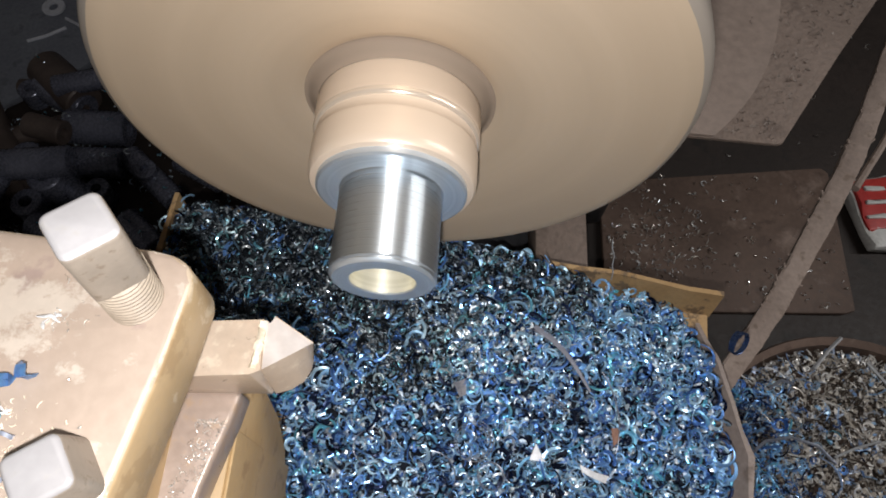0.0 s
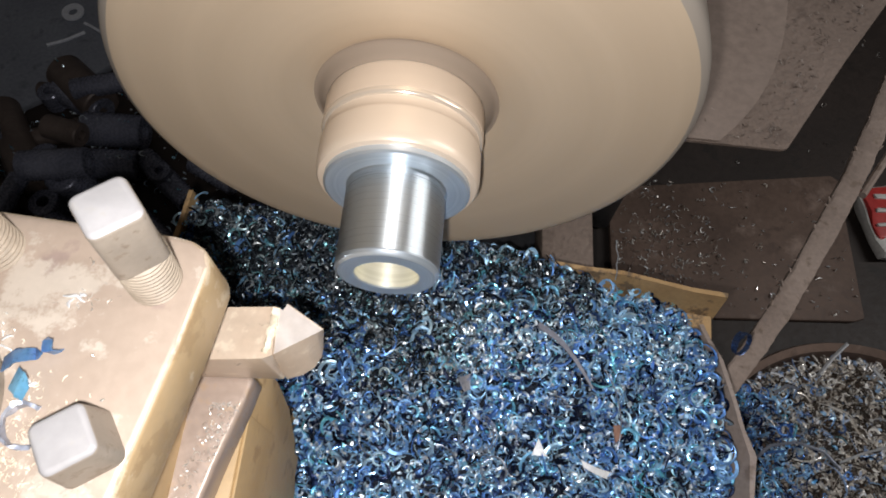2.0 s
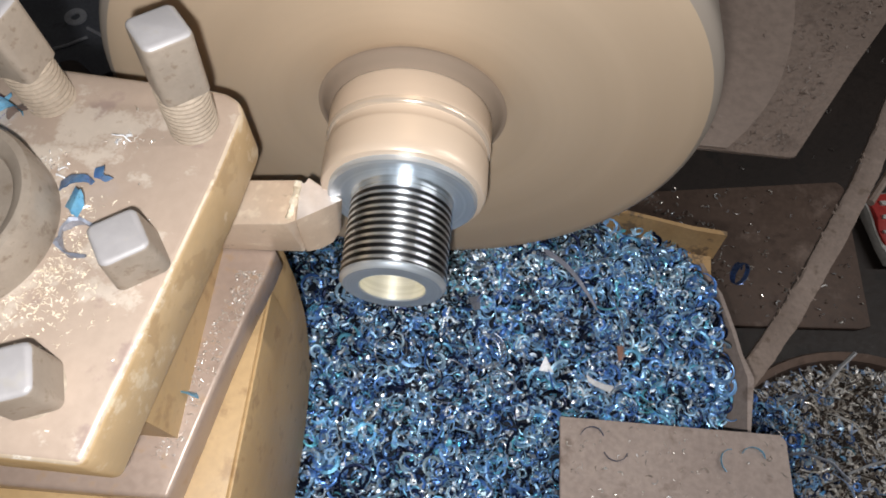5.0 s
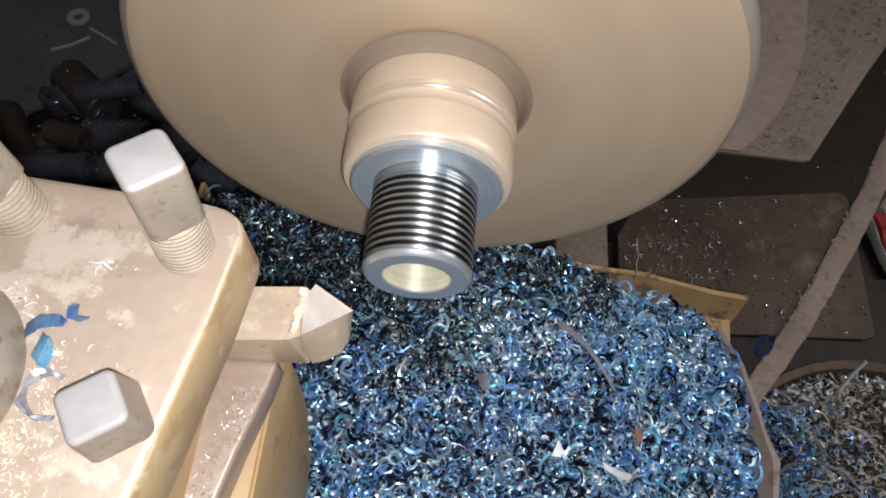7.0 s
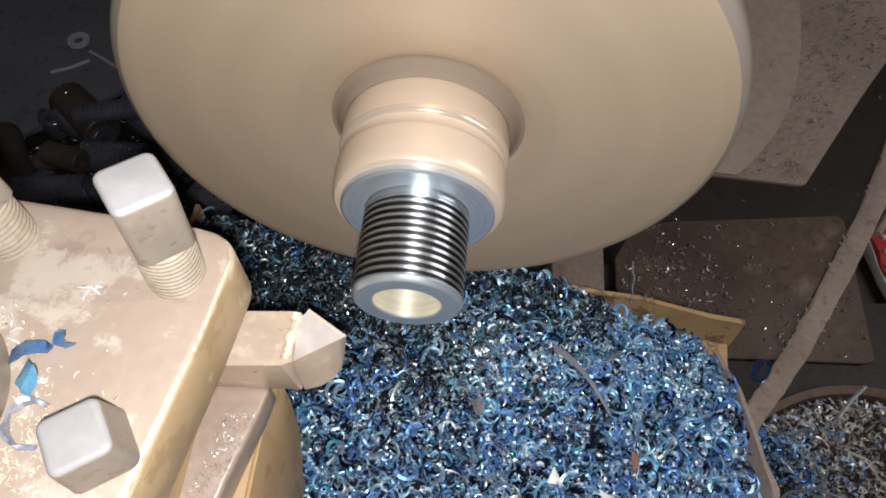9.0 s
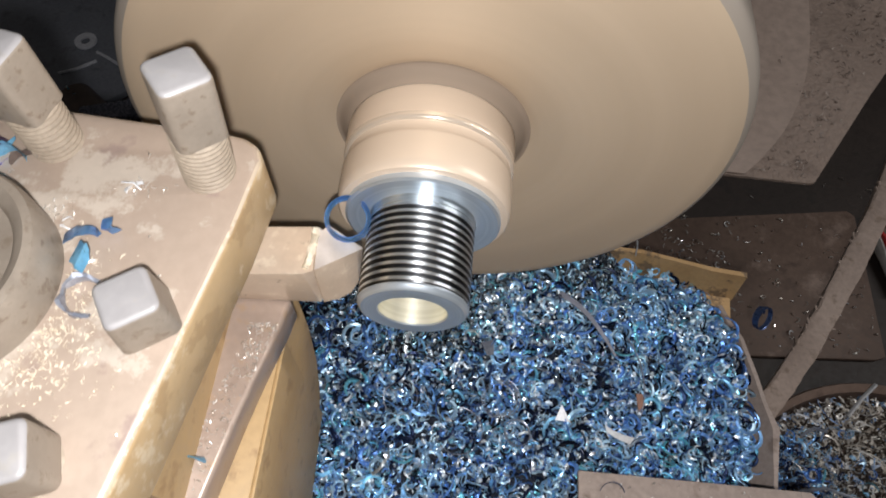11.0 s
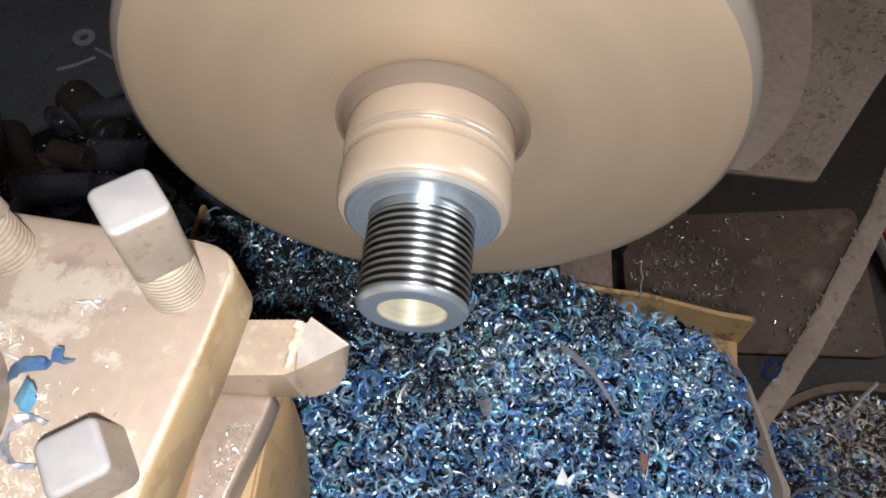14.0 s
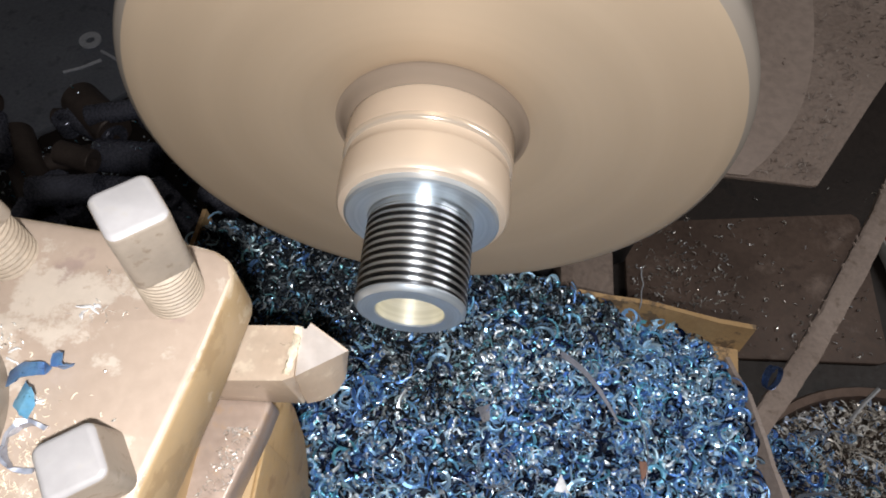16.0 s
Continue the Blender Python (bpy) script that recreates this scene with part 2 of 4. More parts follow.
SKY_CHIP = grainy("pale_blue_chip", (0.12, 0.42, 0.72), (0.3, 0.62, 0.85), 90, 500, 0.32, 0.5, 0.0001)
GREY_CHIP = grainy("grey_blue_chip", (0.30, 0.33, 0.42), (0.46, 0.49, 0.57), 90, 500, 0.32, 0.6, 0.0001)
PURPLE_CHIP = grainy("purple_tempered_chip", (0.07, 0.03, 0.14), (0.16, 0.08, 0.3), 90, 500, 0.3, 0.7, 0.0001)
NAVY_CHIP = grainy("navy_chip", (0.03, 0.05, 0.13), (0.09, 0.14, 0.28), 90, 500, 0.3, 0.6, 0.0001)
SILVER_CHIP = grainy("fresh_silver_chip", (0.82, 0.84, 0.88), (0.92, 0.94, 0.97), 90, 500, 0.45, 0.3, 0.0001)
# Near black, so that the gaps between the chips read as shade.
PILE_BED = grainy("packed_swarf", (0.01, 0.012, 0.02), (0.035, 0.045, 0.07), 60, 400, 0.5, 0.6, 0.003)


# ---- mesh helpers ----
def mesh_of(bm, name, materials, smooth=None):
    me = bpy.data.meshes.new(name)
    bm.normal_update()
    bm.to_mesh(me)
    bm.free()
    for m in materials if isinstance(materials, (list, tuple)) else [materials]:
        me.materials.append(m)
    if smooth is not None:
        me.shade_smooth()
        me.set_sharp_from_angle(angle=radians(smooth))
    return me


def part(name, bm, material, parent=None, label="", smooth=35, m=None):
    ob = new(name, mesh_of(bm, name, material, smooth))
    ob.parent = parent
    if m is not None:
        ob.matrix_basis = m
    if label:
        ob["label"] = label
    return ob


def thing(name, label, category, m=None, group="", kind=""):
    ob = new(name)
    ob.empty_display_size = 0.02
    if m is not None:
        ob.matrix_basis = m
    return tagged(ob, label, category, group, kind)


def box(x0, x1, y0, y1, z0, z1, bevel=0.0, segs=2):
    bm = bmesh.new()
    bmesh.ops.create_cube(bm, size=1)
    for v in bm.verts:
        v.co = Vector((x0 + (v.co.x + 0.5) * (x1 - x0), y0 + (v.co.y + 0.5) * (y1 - y0), z0 + (v.co.z + 0.5) * (z1 - z0)))
    if bevel:
        bmesh.ops.bevel(bm, geom=bm.edges[:], offset=bevel, segments=segs, affect="EDGES", profile=0.5)
    return bm


def prism(outline, z0, z1, bevel=0.0, segs=2):
    """An upright prism over an outline of (x, y)."""
    bm = bmesh.new()
    low = [bm.verts.new((x, y, z0)) for x, y in outline]
    top = [bm.verts.new((x, y, z1)) for x, y in outline]
    bm.faces.new(low[::-1])
    bm.faces.new(top)
    n = len(outline)
    for k in range(n):
        bm.faces.new((low[k], low[(k + 1) % n], top[(k + 1) % n], top[k]))
    bmesh.ops.recalc_face_normals(bm, faces=bm.faces[:])
    if bevel:
        bmesh.ops.bevel(bm, geom=bm.edges[:], offset=bevel, segments=segs, affect="EDGES", profile=0.5)
    return bm


def revolve(profile, steps=96, closed=False):
    """A body turned round the y axis; profile of (y, radius)."""
    bm = bmesh.new()
    rings = []
    for y, r in profile:
        rings.append([bm.verts.new((r * math.cos(a), y, r * math.sin(a))) for a in (2 * math.pi * k / steps for k in range(steps))])
    pairs = list(zip(rings, rings[1:])) + ([(rings[-1], rings[0])] if closed else [])
    for a, b in pairs:
        for k in range(steps):
            bm.faces.new((a[k], a[(k + 1) % steps], b[(k + 1) % steps], b[k]))
    bmesh.ops.recalc_face_normals(bm, faces=bm.faces[:])
    return bm


def sweep(points, radius, steps=8, taper=None):
    """A rod along points."""
    bm = bmesh.new()
    rings = []
    pts = [Vector(p) for p in points]
    for k, p in enumerate(pts):
        d = (pts[min(k + 1, len(pts) - 1)] - pts[max(k - 1, 0)]).normalized()
        u = d.orthogonal().normalized()
        if k and abs(u.dot(last)) < 0.999:
            u = (last - d * last.dot(d)).normalized()
        last = u
        w = d.cross(u)
        r = radius if taper is None else radius * taper[k]
        rings.append([bm.verts.new(p + r * (math.cos(a) * u + math.sin(a) * w)) for a in (2 * math.pi * j / steps for j in range(steps))])
    for a, b in zip(rings, rings[1:]):
        for j in range(steps):
            bm.faces.new((a[j], a[(j + 1) % steps], b[(j + 1) % steps], b[j]))
    bm.faces.new(rings[0][::-1])
    bm.faces.new(rings[-1])
    bmesh.ops.recalc_face_normals(bm, faces=bm.faces[:])
    return bm


def rough_up(bm, size, scale, seed=0.0):
    for v in bm.verts:
        v.co += size * noise.noise_vector(v.co * scale + Vector((seed, seed, seed)))
    return bm


def ribbon(turns, r0, r1, width, rise, segs, thick=0.0004, flare=0.0):
    """A curled chip: a thin strip wound round z, with thickness."""
    bm = bmesh.new()
    rows = []
    for k in range(segs + 1):
        f = k / segs
        a, r = 2 * math.pi * turns * f, r0 + (r1 - r0) * f
        w = width * (1 + flare * f) * (0.35 + 0.65 * min(1, 4 * f, 4 * (1 - f) + 0.2))
        c, s, z = math.cos(a), math.sin(a), rise * f
        rows.append([bm.verts.new((c * q, s * q, h)) for q, h in ((r, z), (r + thick, z + w * 0.1), (r + thick, z + w), (r, z + w * 0.9))])
    for a, b in zip(rows, rows[1:]):
        for j in range(4):
            bm.faces.new((a[j], a[(j + 1) % 4], b[(j + 1) % 4], b[j]))
    bm.faces.new(rows[0][::-1])
    bm.faces.new(rows[-1])
    bmesh.ops.recalc_face_normals(bm, faces=bm.faces[:])
    return bm


def chip_kinds(rng, sizes):
    """Chip shapes as (points, faces): open rings, spirals and flecks. The strip is ridged; flat ones lie in the ring's plane."""
    kinds = []
    for r0, r1, turns, width, rise, segs, flat in sizes:
        co, fa = [], []
        for k in range(segs + 1):
            f = k / segs
            a, r = 2 * np.pi * turns * f, r0 + (r1 - r0) * f
            w = width * (0.35 + 0.65 * np.sin(np.pi * min(0.35 + f * 0.75, 1)) ** 0.6)
            z = rise * f
            for u, v in ((-0.5, 0), (0, 0.28), (0.5, 0)):
                rr, zz = (r + u * w, z + v * w) if flat else (r + v * w, z + u * w)
                co.append((rr * np.cos(a), rr * np.sin(a), zz))
            if k:
                b = 3 * k
                fa += [(b - 3, b - 2, b + 1, b), (b - 2, b - 1, b + 2, b + 1)]
        co = np.array(co)
        bend = rng.normal(0, 0.12, 2)
        co[:, 2] += bend[0] * co[:, 0] + bend[1] * co[:, 1] ** 2 / max(r0, r1)
        kinds.append((co - co.mean(0), np.array(fa)))
    return kinds


def heap(name, rng, kinds, spots, scales, material, tilt=9.0):
    """Many loose chips joined into one mesh; spots: an array of places."""
    verts, faces, base = [], [], 0
    pick = rng.integers(0, len(kinds), len(spots))
    quat = rng.normal(size=(len(spots), 4)) * np.array([1, 1, 1, 1])
    quat[:, 1:3] *= np.where(rng.random(len(spots)) < 0.55, 0.35, 1.0)[:, None] if tilt < 9 else 1.0
    quat /= np.linalg.norm(quat, axis=1)[:, None]
    for k, p in enumerate(spots):
        co, fa = kinds[pick[k]]
        w, x, y, z = quat[k]
        rot = np.array([[1 - 2 * (y * y + z * z), 2 * (x * y - z * w), 2 * (x * z + y * w)],
                        [2 * (x * y + z * w), 1 - 2 * (x * x + z * z), 2 * (y * z - x * w)],
                        [2 * (x * z - y * w), 2 * (y * z + x * w), 1 - 2 * (x * x + y * y)]])
        verts.append((co * scales[k]) @ rot.T + p)
        faces.append(fa + base)
        base += len(co)
    verts, faces = np.concatenate(verts), np.concatenate(faces)
    me = bpy.data.meshes.new(name)
    me.from_pydata(verts.tolist(), [], faces.tolist())
    me.materials.append(material)
    return new(name, me)


AXIS = 1.0      # height of the spindle axis
PITCH = 0.0035  # of the thread
GROUND = 0.27
THREAD_START, THREAD_END, THREAD_DEPTH = 0.0030, 0.0398, 0.0022
GROOVE = [0, 0, 0, 0.4, 0.8, 1, 1, 0.8, 0.4, 0, 0, 0]  # section of one turn of the thread
SPIN = 86.0     # degrees a frame
FEED = 0.0255   # metres a second


# ---- the workshop round the lathe ----
def build_room():
    part("floor", box(-3, 3, -3, 3, GROUND - 0.1, GROUND), FLOOR)["kind"] = "structure"
    # unseen walls and ceiling, added to close the room and return fill light
    for name, b in (("wall_north", (-3, 3, 3, 3.15, GROUND, 3.2)), ("wall_south", (-3, 3, -3.15, -3, GROUND, 3.2)),
                    ("wall_east", (3, 3.15, -3, 3, GROUND, 3.2)), ("wall_west", (-3.15, -3, -3, 3, GROUND, 3.2)),
                    ("ceiling", (-3.15, 3.15, -3.15, 3.15, 3.2, 3.3))):
        part(name, box(*b), PLASTER)["kind"] = "structure"
    for name in ("floor", "wall_north", "wall_south", "wall_east", "wall_west", "ceiling"):
        tagged(bpy.data.objects[name], "grimy dark workshop " + name.split("_")[0], name.split("_")[0], kind="structure")


# ---- the lathe ----
def build_bed():
    bed = thing("lathe_bed", "dusty grey cast-iron lathe bed on the oily floor", "lathe bed")
    part("body", box(-0.12, 0.14, -1.2, 0.9, GROUND, 0.60, 0.01), DARKMETAL, bed)
    for x in (-0.145, 0.125):
        part("way", box(x, x + 0.055, -1.2, 0.9, 0.604, 0.655, 0.004), CASTING, bed, "worn bed way")
    base = thing("headstock", "dusty grey headstock casting littered with fine chips", "headstock")
    part("foot", rough_up(prism([(0.0, 0.25), (0.319, 0.2405), (0.324, 0.2425), (0.397, 0.352), (0.545, 0.56), (0.56, 0.95), (-0.14, 0.95), (-0.14, 0.40), (0.0, 0.38)], 0.7835, 0.7875, 0.001), 0.0006, 30), CASTING, base)
    part("web", prism([(0.0, 0.36), (0.24, 0.36), (0.44, 0.58), (0.44, 0.95), (-0.13, 0.95), (-0.13, 0.44), (0.0, 0.44)], 0.72, 0.783, 0.004), DARKMETAL, base)
    rim = [(0.262 + 0.105 * (1 - math.exp(-k / 6)), 0.2432 + k * 0.0167) for k in range(22)]
    part("pad", prism([(0.15, 0.2466)] + rim + [(0.15, rim[-1][1])], 0.7888, 0.7902, 0.0006), PAD, base, "smoother paler raised pad")
    part("housing", box(-0.14, 0.20, 0.30, 0.95, 0.79, 1.22, 0.02), CASTING, base)
    part("plinth", box(-0.13, 0.30, 0.42, 0.95, GROUND, 0.716, 0.01), DARKMETAL, base)


def build_chuck():
    chuck = thing("lathe_chuck", "spinning tan cast-iron lathe chuck, blurred by its speed", "lathe chuck", pose(0, 0, AXIS))
    part("rim", revolve([(0.180, 0.0), (0.180, 0.138), (0.172, 0.1466), (0.104, 0.1466), (0.0965, 0.1464), (0.0922, 0.1456), (0.0895, 0.1440), (0.0878, 0.1412)], 160), RIM, chuck, "dull grey rim, blurred by its speed", smooth=40)
    part("face", revolve([(0.0878, 0.1412), (0.0870, 0.1385), (0.0866, 0.134), (0.0890, 0.10),
                          (0.0915, 0.07), (0.0930, 0.060), (0.0942, 0.0530), (0.0955, 0.0495), (0.0965, 0.0476)], 160), CHUCK, chuck, smooth=40)
    part("recess", revolve([(0.0965, 0.0476), (0.0966, 0.0462), (0.0952, 0.0445), (0.0925, 0.0424), (0.0905, 0.0404)], 128), SHADED_RECESS, chuck, "ring between the jaws and the body, its shade painted dark brown", smooth=60)
    part("jaw_ring", revolve([(0.0910, 0.0385), (0.0906, 0.0402), (0.0890, 0.0405), (0.0756, 0.0405), (0.0754, 0.0400), (0.0722, 0.0389), (0.0676, 0.0389), (0.0666, 0.0396), (0.0656, 0.0398), (0.0525, 0.0398),
                              (0.0490, 0.0393), (0.0478, 0.0384), (0.0475, 0.0366), (0.0475, 0.0353), (0.0910, 0.0353), (0.0910, 0.0385)], 128), JAW, chuck, "turning jaws, blurred into a tan collar", smooth=40)
    part("ridge", revolve([(0.0756, 0.0405), (0.0744, 0.04048), (0.0735, 0.0403), (0.0728, 0.0399), (0.0724, 0.0394), (0.0722, 0.0389)], 128), RIDGE_STEEL, chuck, "shiny rounded shoulder of the jaws", smooth=80)
    part("back_plate", revolve([(0.181, 0.02), (0.181, 0.11), (0.30, 0.11), (0.30, 0.02)], 64), CASTING, chuck)
    return chuck


def build_work():
    """The turned piece: shoulder, threaded spigot with a helical groove, and a bore."""
    work = thing("workpiece", "bright turned steel spigot with a bored end, gripped in the chuck", "workpiece", pose(0, 0, AXIS))
    crest, depth, steps = 0.0240, THREAD_DEPTH, 96
    bm = bmesh.new()
    per = len(GROOVE)
    first, count = -per, int(THREAD_END / PITCH * per) + per
    grid = []
    for i in range(first, count + per + 1):
        row = []
        for k in range(steps):
            y = (i / per + k / steps) * PITCH
            inside = min(max(y, THREAD_START), THREAD_END)
            d = GROOVE[i % per] * min(1, (inside - THREAD_START) / 0.0015, (THREAD_END - inside) / 0.0015)
            a, r = 2 * math.pi * k / steps, crest - depth * d
            row.append(bm.verts.new((r * math.cos(a), inside, r * math.sin(a))))
        grid.append(row)
    for i in range(len(grid) - 1):
        for k in range(steps):
            if k < steps - 1:
                face = bm.faces.new((grid[i][k], grid[i][k + 1], grid[i + 1][k + 1], grid[i + 1][k]))
            elif i + 1 + per < len(grid):
                face = bm.faces.new((grid[i][k], grid[i + per][0], grid[i + 1 + per][0], grid[i + 1][k]))
            # groove faces take the steel that is darkened as shade
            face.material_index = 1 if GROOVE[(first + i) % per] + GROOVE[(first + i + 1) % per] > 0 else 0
    bmesh.ops.dissolve_degenerate(bm, dist=1e-6, edges=bm.edges[:])
    bmesh.ops.recalc_face_normals(bm, faces=bm.faces[:])
    part("thread", bm, [STEEL, SHADED_FLANK], work, "bright steel screw thread, its groove shade painted dark", smooth=25)
    part("nose", revolve([(0.0030, 0.0240), (0.0022, 0.0240), (0.0004, 0.0228), (0.0, 0.0222), (0.0, 0.0152), (0.0006, 0.0147)], 96), SHOULDER, work, "grey faced end ring", smooth=25)
    part("bore", revolve([(0.0006, 0.0147), (0.030, 0.0142), (0.030, 0.0)], 96), BORE, work, "pale bored hole", smooth=25)
    part("relief", revolve([(0.0398, 0.0240), (0.0401, 0.0234), (0.0412, 0.0234), (0.0416, 0.0239), (0.0436, 0.0239), (0.0446, 0.0246)], 96), STEEL, work, smooth=25)
    part("shoulder", revolve([(0.0444, 0.0240), (0.0441, 0.0342), (0.0449, 0.0354), (0.0510, 0.0354)], 96), SHOULDER, work, "blue-grey faced shoulder", smooth=25)
    return work


def build_turnings():
    """The metal that the first pass cuts out of the groove: helical slivers that leave the work one after the other."""
    arcs, segs, made = 5, 9, []
    bm = bmesh.new()
    rows = []
    for k in range(segs + 1):
        f = k / segs / arcs
        a = 2 * math.pi * f
        row = []
        for j in range(2, 10):
            y = (j / 12 + f) * PITCH
            row.append(((0.02399, y), (0.02399 - THREAD_DEPTH * GROOVE[j] * 0.96, y)))
        ring = [p[0] for p in row] + [p[1] for p in row[::-1][1:-1]]
        rows.append([bm.verts.new((r * math.cos(a), y, r * math.sin(a))) for r, y in ring])
    n = len(rows[0])
    for a, b in zip(rows, rows[1:]):
        for j in range(n):
            bm.faces.new((a[j], a[(j + 1) % n], b[(j + 1) % n], b[j]))
    bm.faces.new(rows[0][::-1])
    bm.faces.new(rows[-1])
    bmesh.ops.recalc_face_normals(bm, faces=bm.faces[:])
    me = mesh_of(bm, "turning", STEEL, 40)
    for k in range(int((THREAD_END - THREAD_START) / PITCH * arcs) + 4):
        ob = tagged(new("steel_turning", me), "bright steel turning cut from the thread groove", "metal chip", "turnings of the first pass")
        made.append((ob, k / arcs))
    return made


def build_coil():
    """The blue coil and the first small curls that stand on the tool's tip while it cuts."""
    bm = ribbon(3.4, 0.0078, 0.0102, 0.0058, 0.003, 84, 0.0004)
    bmesh.ops.translate(bm, verts=bm.verts, vec=(0, 0, -0.0045))
    coil = tagged(part("swarf_coil", bm, BLUE_CHIP), "shiny blue coil of steel swarf curling off the threading tool", "metal chip")
    curls = []
    for mat, label in ((SILVER_CHIP, "small bright steel curl at the tool tip"), (GREY_CHIP, "small blue-grey steel curl at the tool tip")):
        curls.append(tagged(part("steel_curl", ribbon(1.2, 0.0022, 0.0032, 0.0028, 0.002, 20, 0.0003), mat), label, "metal chip"))
    return coil, curls


def build_post():
    """The square tool post with its clamping screws; its origin is on the axis level below the tool's tip."""
    post = thing("tool_post", "worn tan steel four-way tool post on the carriage", "tool post", pose(0, 0, 0))
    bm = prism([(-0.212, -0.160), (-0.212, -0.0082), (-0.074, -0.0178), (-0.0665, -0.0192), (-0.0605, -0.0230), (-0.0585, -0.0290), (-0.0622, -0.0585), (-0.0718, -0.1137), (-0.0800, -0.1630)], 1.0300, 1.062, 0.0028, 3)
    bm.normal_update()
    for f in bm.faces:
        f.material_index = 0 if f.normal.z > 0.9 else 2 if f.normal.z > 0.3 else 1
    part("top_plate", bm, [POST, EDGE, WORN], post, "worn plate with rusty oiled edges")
    part("core", box(-0.185, -0.085, -0.140, -0.045, 0.974, 1.0315), OILED, post)
    bm = prism([(-0.20, -0.165), (-0.20, -0.046), (-0.0588, -0.046), (-0.0610, -0.0584), (-0.0681, -0.0865), (-0.0720, -0.1050), (-0.0830, -0.165)], 0.9555, 0.9755, 0.0022, 3)
    bm.normal_update()
    for f in bm.faces:
        f.material_index = 0 if f.normal.z > 0.5 else 1
    part("lower_plate", bm, [LOWER_JAW, LOWER_JAW], post, "lower jaw of the tool slot, strewn with fine chips")
    boss = revolve([(0.0, 0.0355), (0.0145, 0.0352), (0.0175, 0.0340), (0.0182, 0.0315), (0.0172, 0.0290), (0.0152, 0.0272), (0.0135, 0.0266), (0.0133, 0.0)], 72)
    bmesh.ops.rotate(boss, verts=boss.verts, matrix=Matrix.Rotation(radians(90), 3, "X"))
    part("clamp_boss", boss, BOLT, post, "round clamping nut", m=pose(-0.148, -0.087, 1.0622))
    s = 0.0086
    for x, y, z, rot, end, lean in ((-0.0756, -0.0362, 1.1120, 40, BOLT_END, (-3, 3.4)), (-0.0820, -0.0934, 1.0795, 34, BOLT_END, (0, 0)), (-0.1335, -0.0290, 1.109, 78, BOLT_END, (-1, 0)), (-0.1010, -0.1410, 1.082, 20, BOLT_END, (0, 0))):
        low = max(z - 0.027, 1.0625)
        screw = part("clamp_screw", bolt_head(s, low, z, 1.14 if z < 1.08 else 1.0), [BOLT, end], post, "square-headed clamping screw", m=pose(x, y, 1.062, *lean) @ pose(0, 0, -1.062, 0, 0, rot))
        part("thread", bolt_thread(0.0094, 1.046, low + 0.0005), BOLT_THREAD, screw)
    tool = thing("threading_tool", "tan steel threading tool with a pointed ground tip", "lathe tool")
    part("shank", tool_shank(), [TOOL, TOOL], tool)
    part("ground_point", tool_point(), [TOOL, GROUND_EDGE], tool, "bright ground sixty degree point", smooth=62)
    part("ridge", rough_up(sweep(RIDGE, 0.0017, 10), 0.0013, 420), CRUST, tool, "pale crusty ridge across the shank")
    return post, tool


def bolt_head(s, z0, z1, flare=1.0):
    bm = bmesh.new()
    bmesh.ops.create_cube(bm, size=1)
    for v in bm.verts:
        v.co = Vector((v.co.x * 2 * s, v.co.y * 2 * s, z0 + (v.co.z + 0.5) * (z1 - z0)))
    side = [e for e in bm.edges if abs(e.verts[0].co.z - e.verts[1].co.z) > 0.001]
    bmesh.ops.bevel(bm, geom=side, offset=0.0030, segments=4, affect="EDGES", profile=0.5)
    top = [e for e in bm.edges if e.verts[0].co.z > z1 - 1e-5 and e.verts[1].co.z > z1 - 1e-5]
    bmesh.ops.bevel(bm, geom=top, offset=0.0020, segments=3, affect="EDGES", profile=0.5)
    bm.normal_update()
    for f in bm.faces:
        f.material_index = 1 if f.normal.z > 0.7 else 0
    for v in bm.verts:
        if v.co.z < z0 + 0.001:
            v.co.x, v.co.y = v.co.x * flare, v.co.y * flare
    return bm


def bolt_thread(r, z0, z1):
    prof, z = [], z0
    while z < z1:
        prof += [(z, r), (z + 0.0007, r), (z + 0.0013, r - 0.0011), (z + 0.0016, r - 0.0011)]
        z += 0.0022
    bm = revolve(prof, 40)
    bmesh.ops.rotate(bm, verts=bm.verts, matrix=Matrix.Rotation(radians(90), 3, "X"))
    return bm


RIDGE = [(-0.0482 - 0.0016 * (k / 14) ** 2, -0.0215 - 0.0015 * k, 1.0004) for k in range(15)]


def tool_shank():
    """Square shank, slightly wedge-ended where the ground point begins."""
    return tool_block([(-0.110, -0.0265), (-0.0480, -0.0205), (-0.0462, -0.0425), (-0.0505, -0.0445), (-0.110, -0.0505)],
                      [(-0.110, -0.0265), (-0.0480, -0.0205), (-0.0440, -0.0440), (-0.0450, -0.0470), (-0.110, -0.0505)])


def tool_point():
    """The sixty degree point with its relief ground under it and a chipped corner."""
    return tool_block([(-0.0479, -0.0207), (-0.0455, -0.0222), (-0.0447, -0.0214), (-0.0435, -0.0187), (-0.0258, -0.0292), (-0.0288, -0.0312), (-0.0345, -0.0349), (-0.0400, -0.0385), (-0.0461, -0.0424)],
                      [(-0.0479, -0.0207), (-0.0458, -0.0224), (-0.0452, -0.0224), (-0.0442, -0.0212), (-0.0290, -0.0305), (-0.0293, -0.0350), (-0.0318, -0.0405), (-0.0372, -0.0446), (-0.0439, -0.0468)])


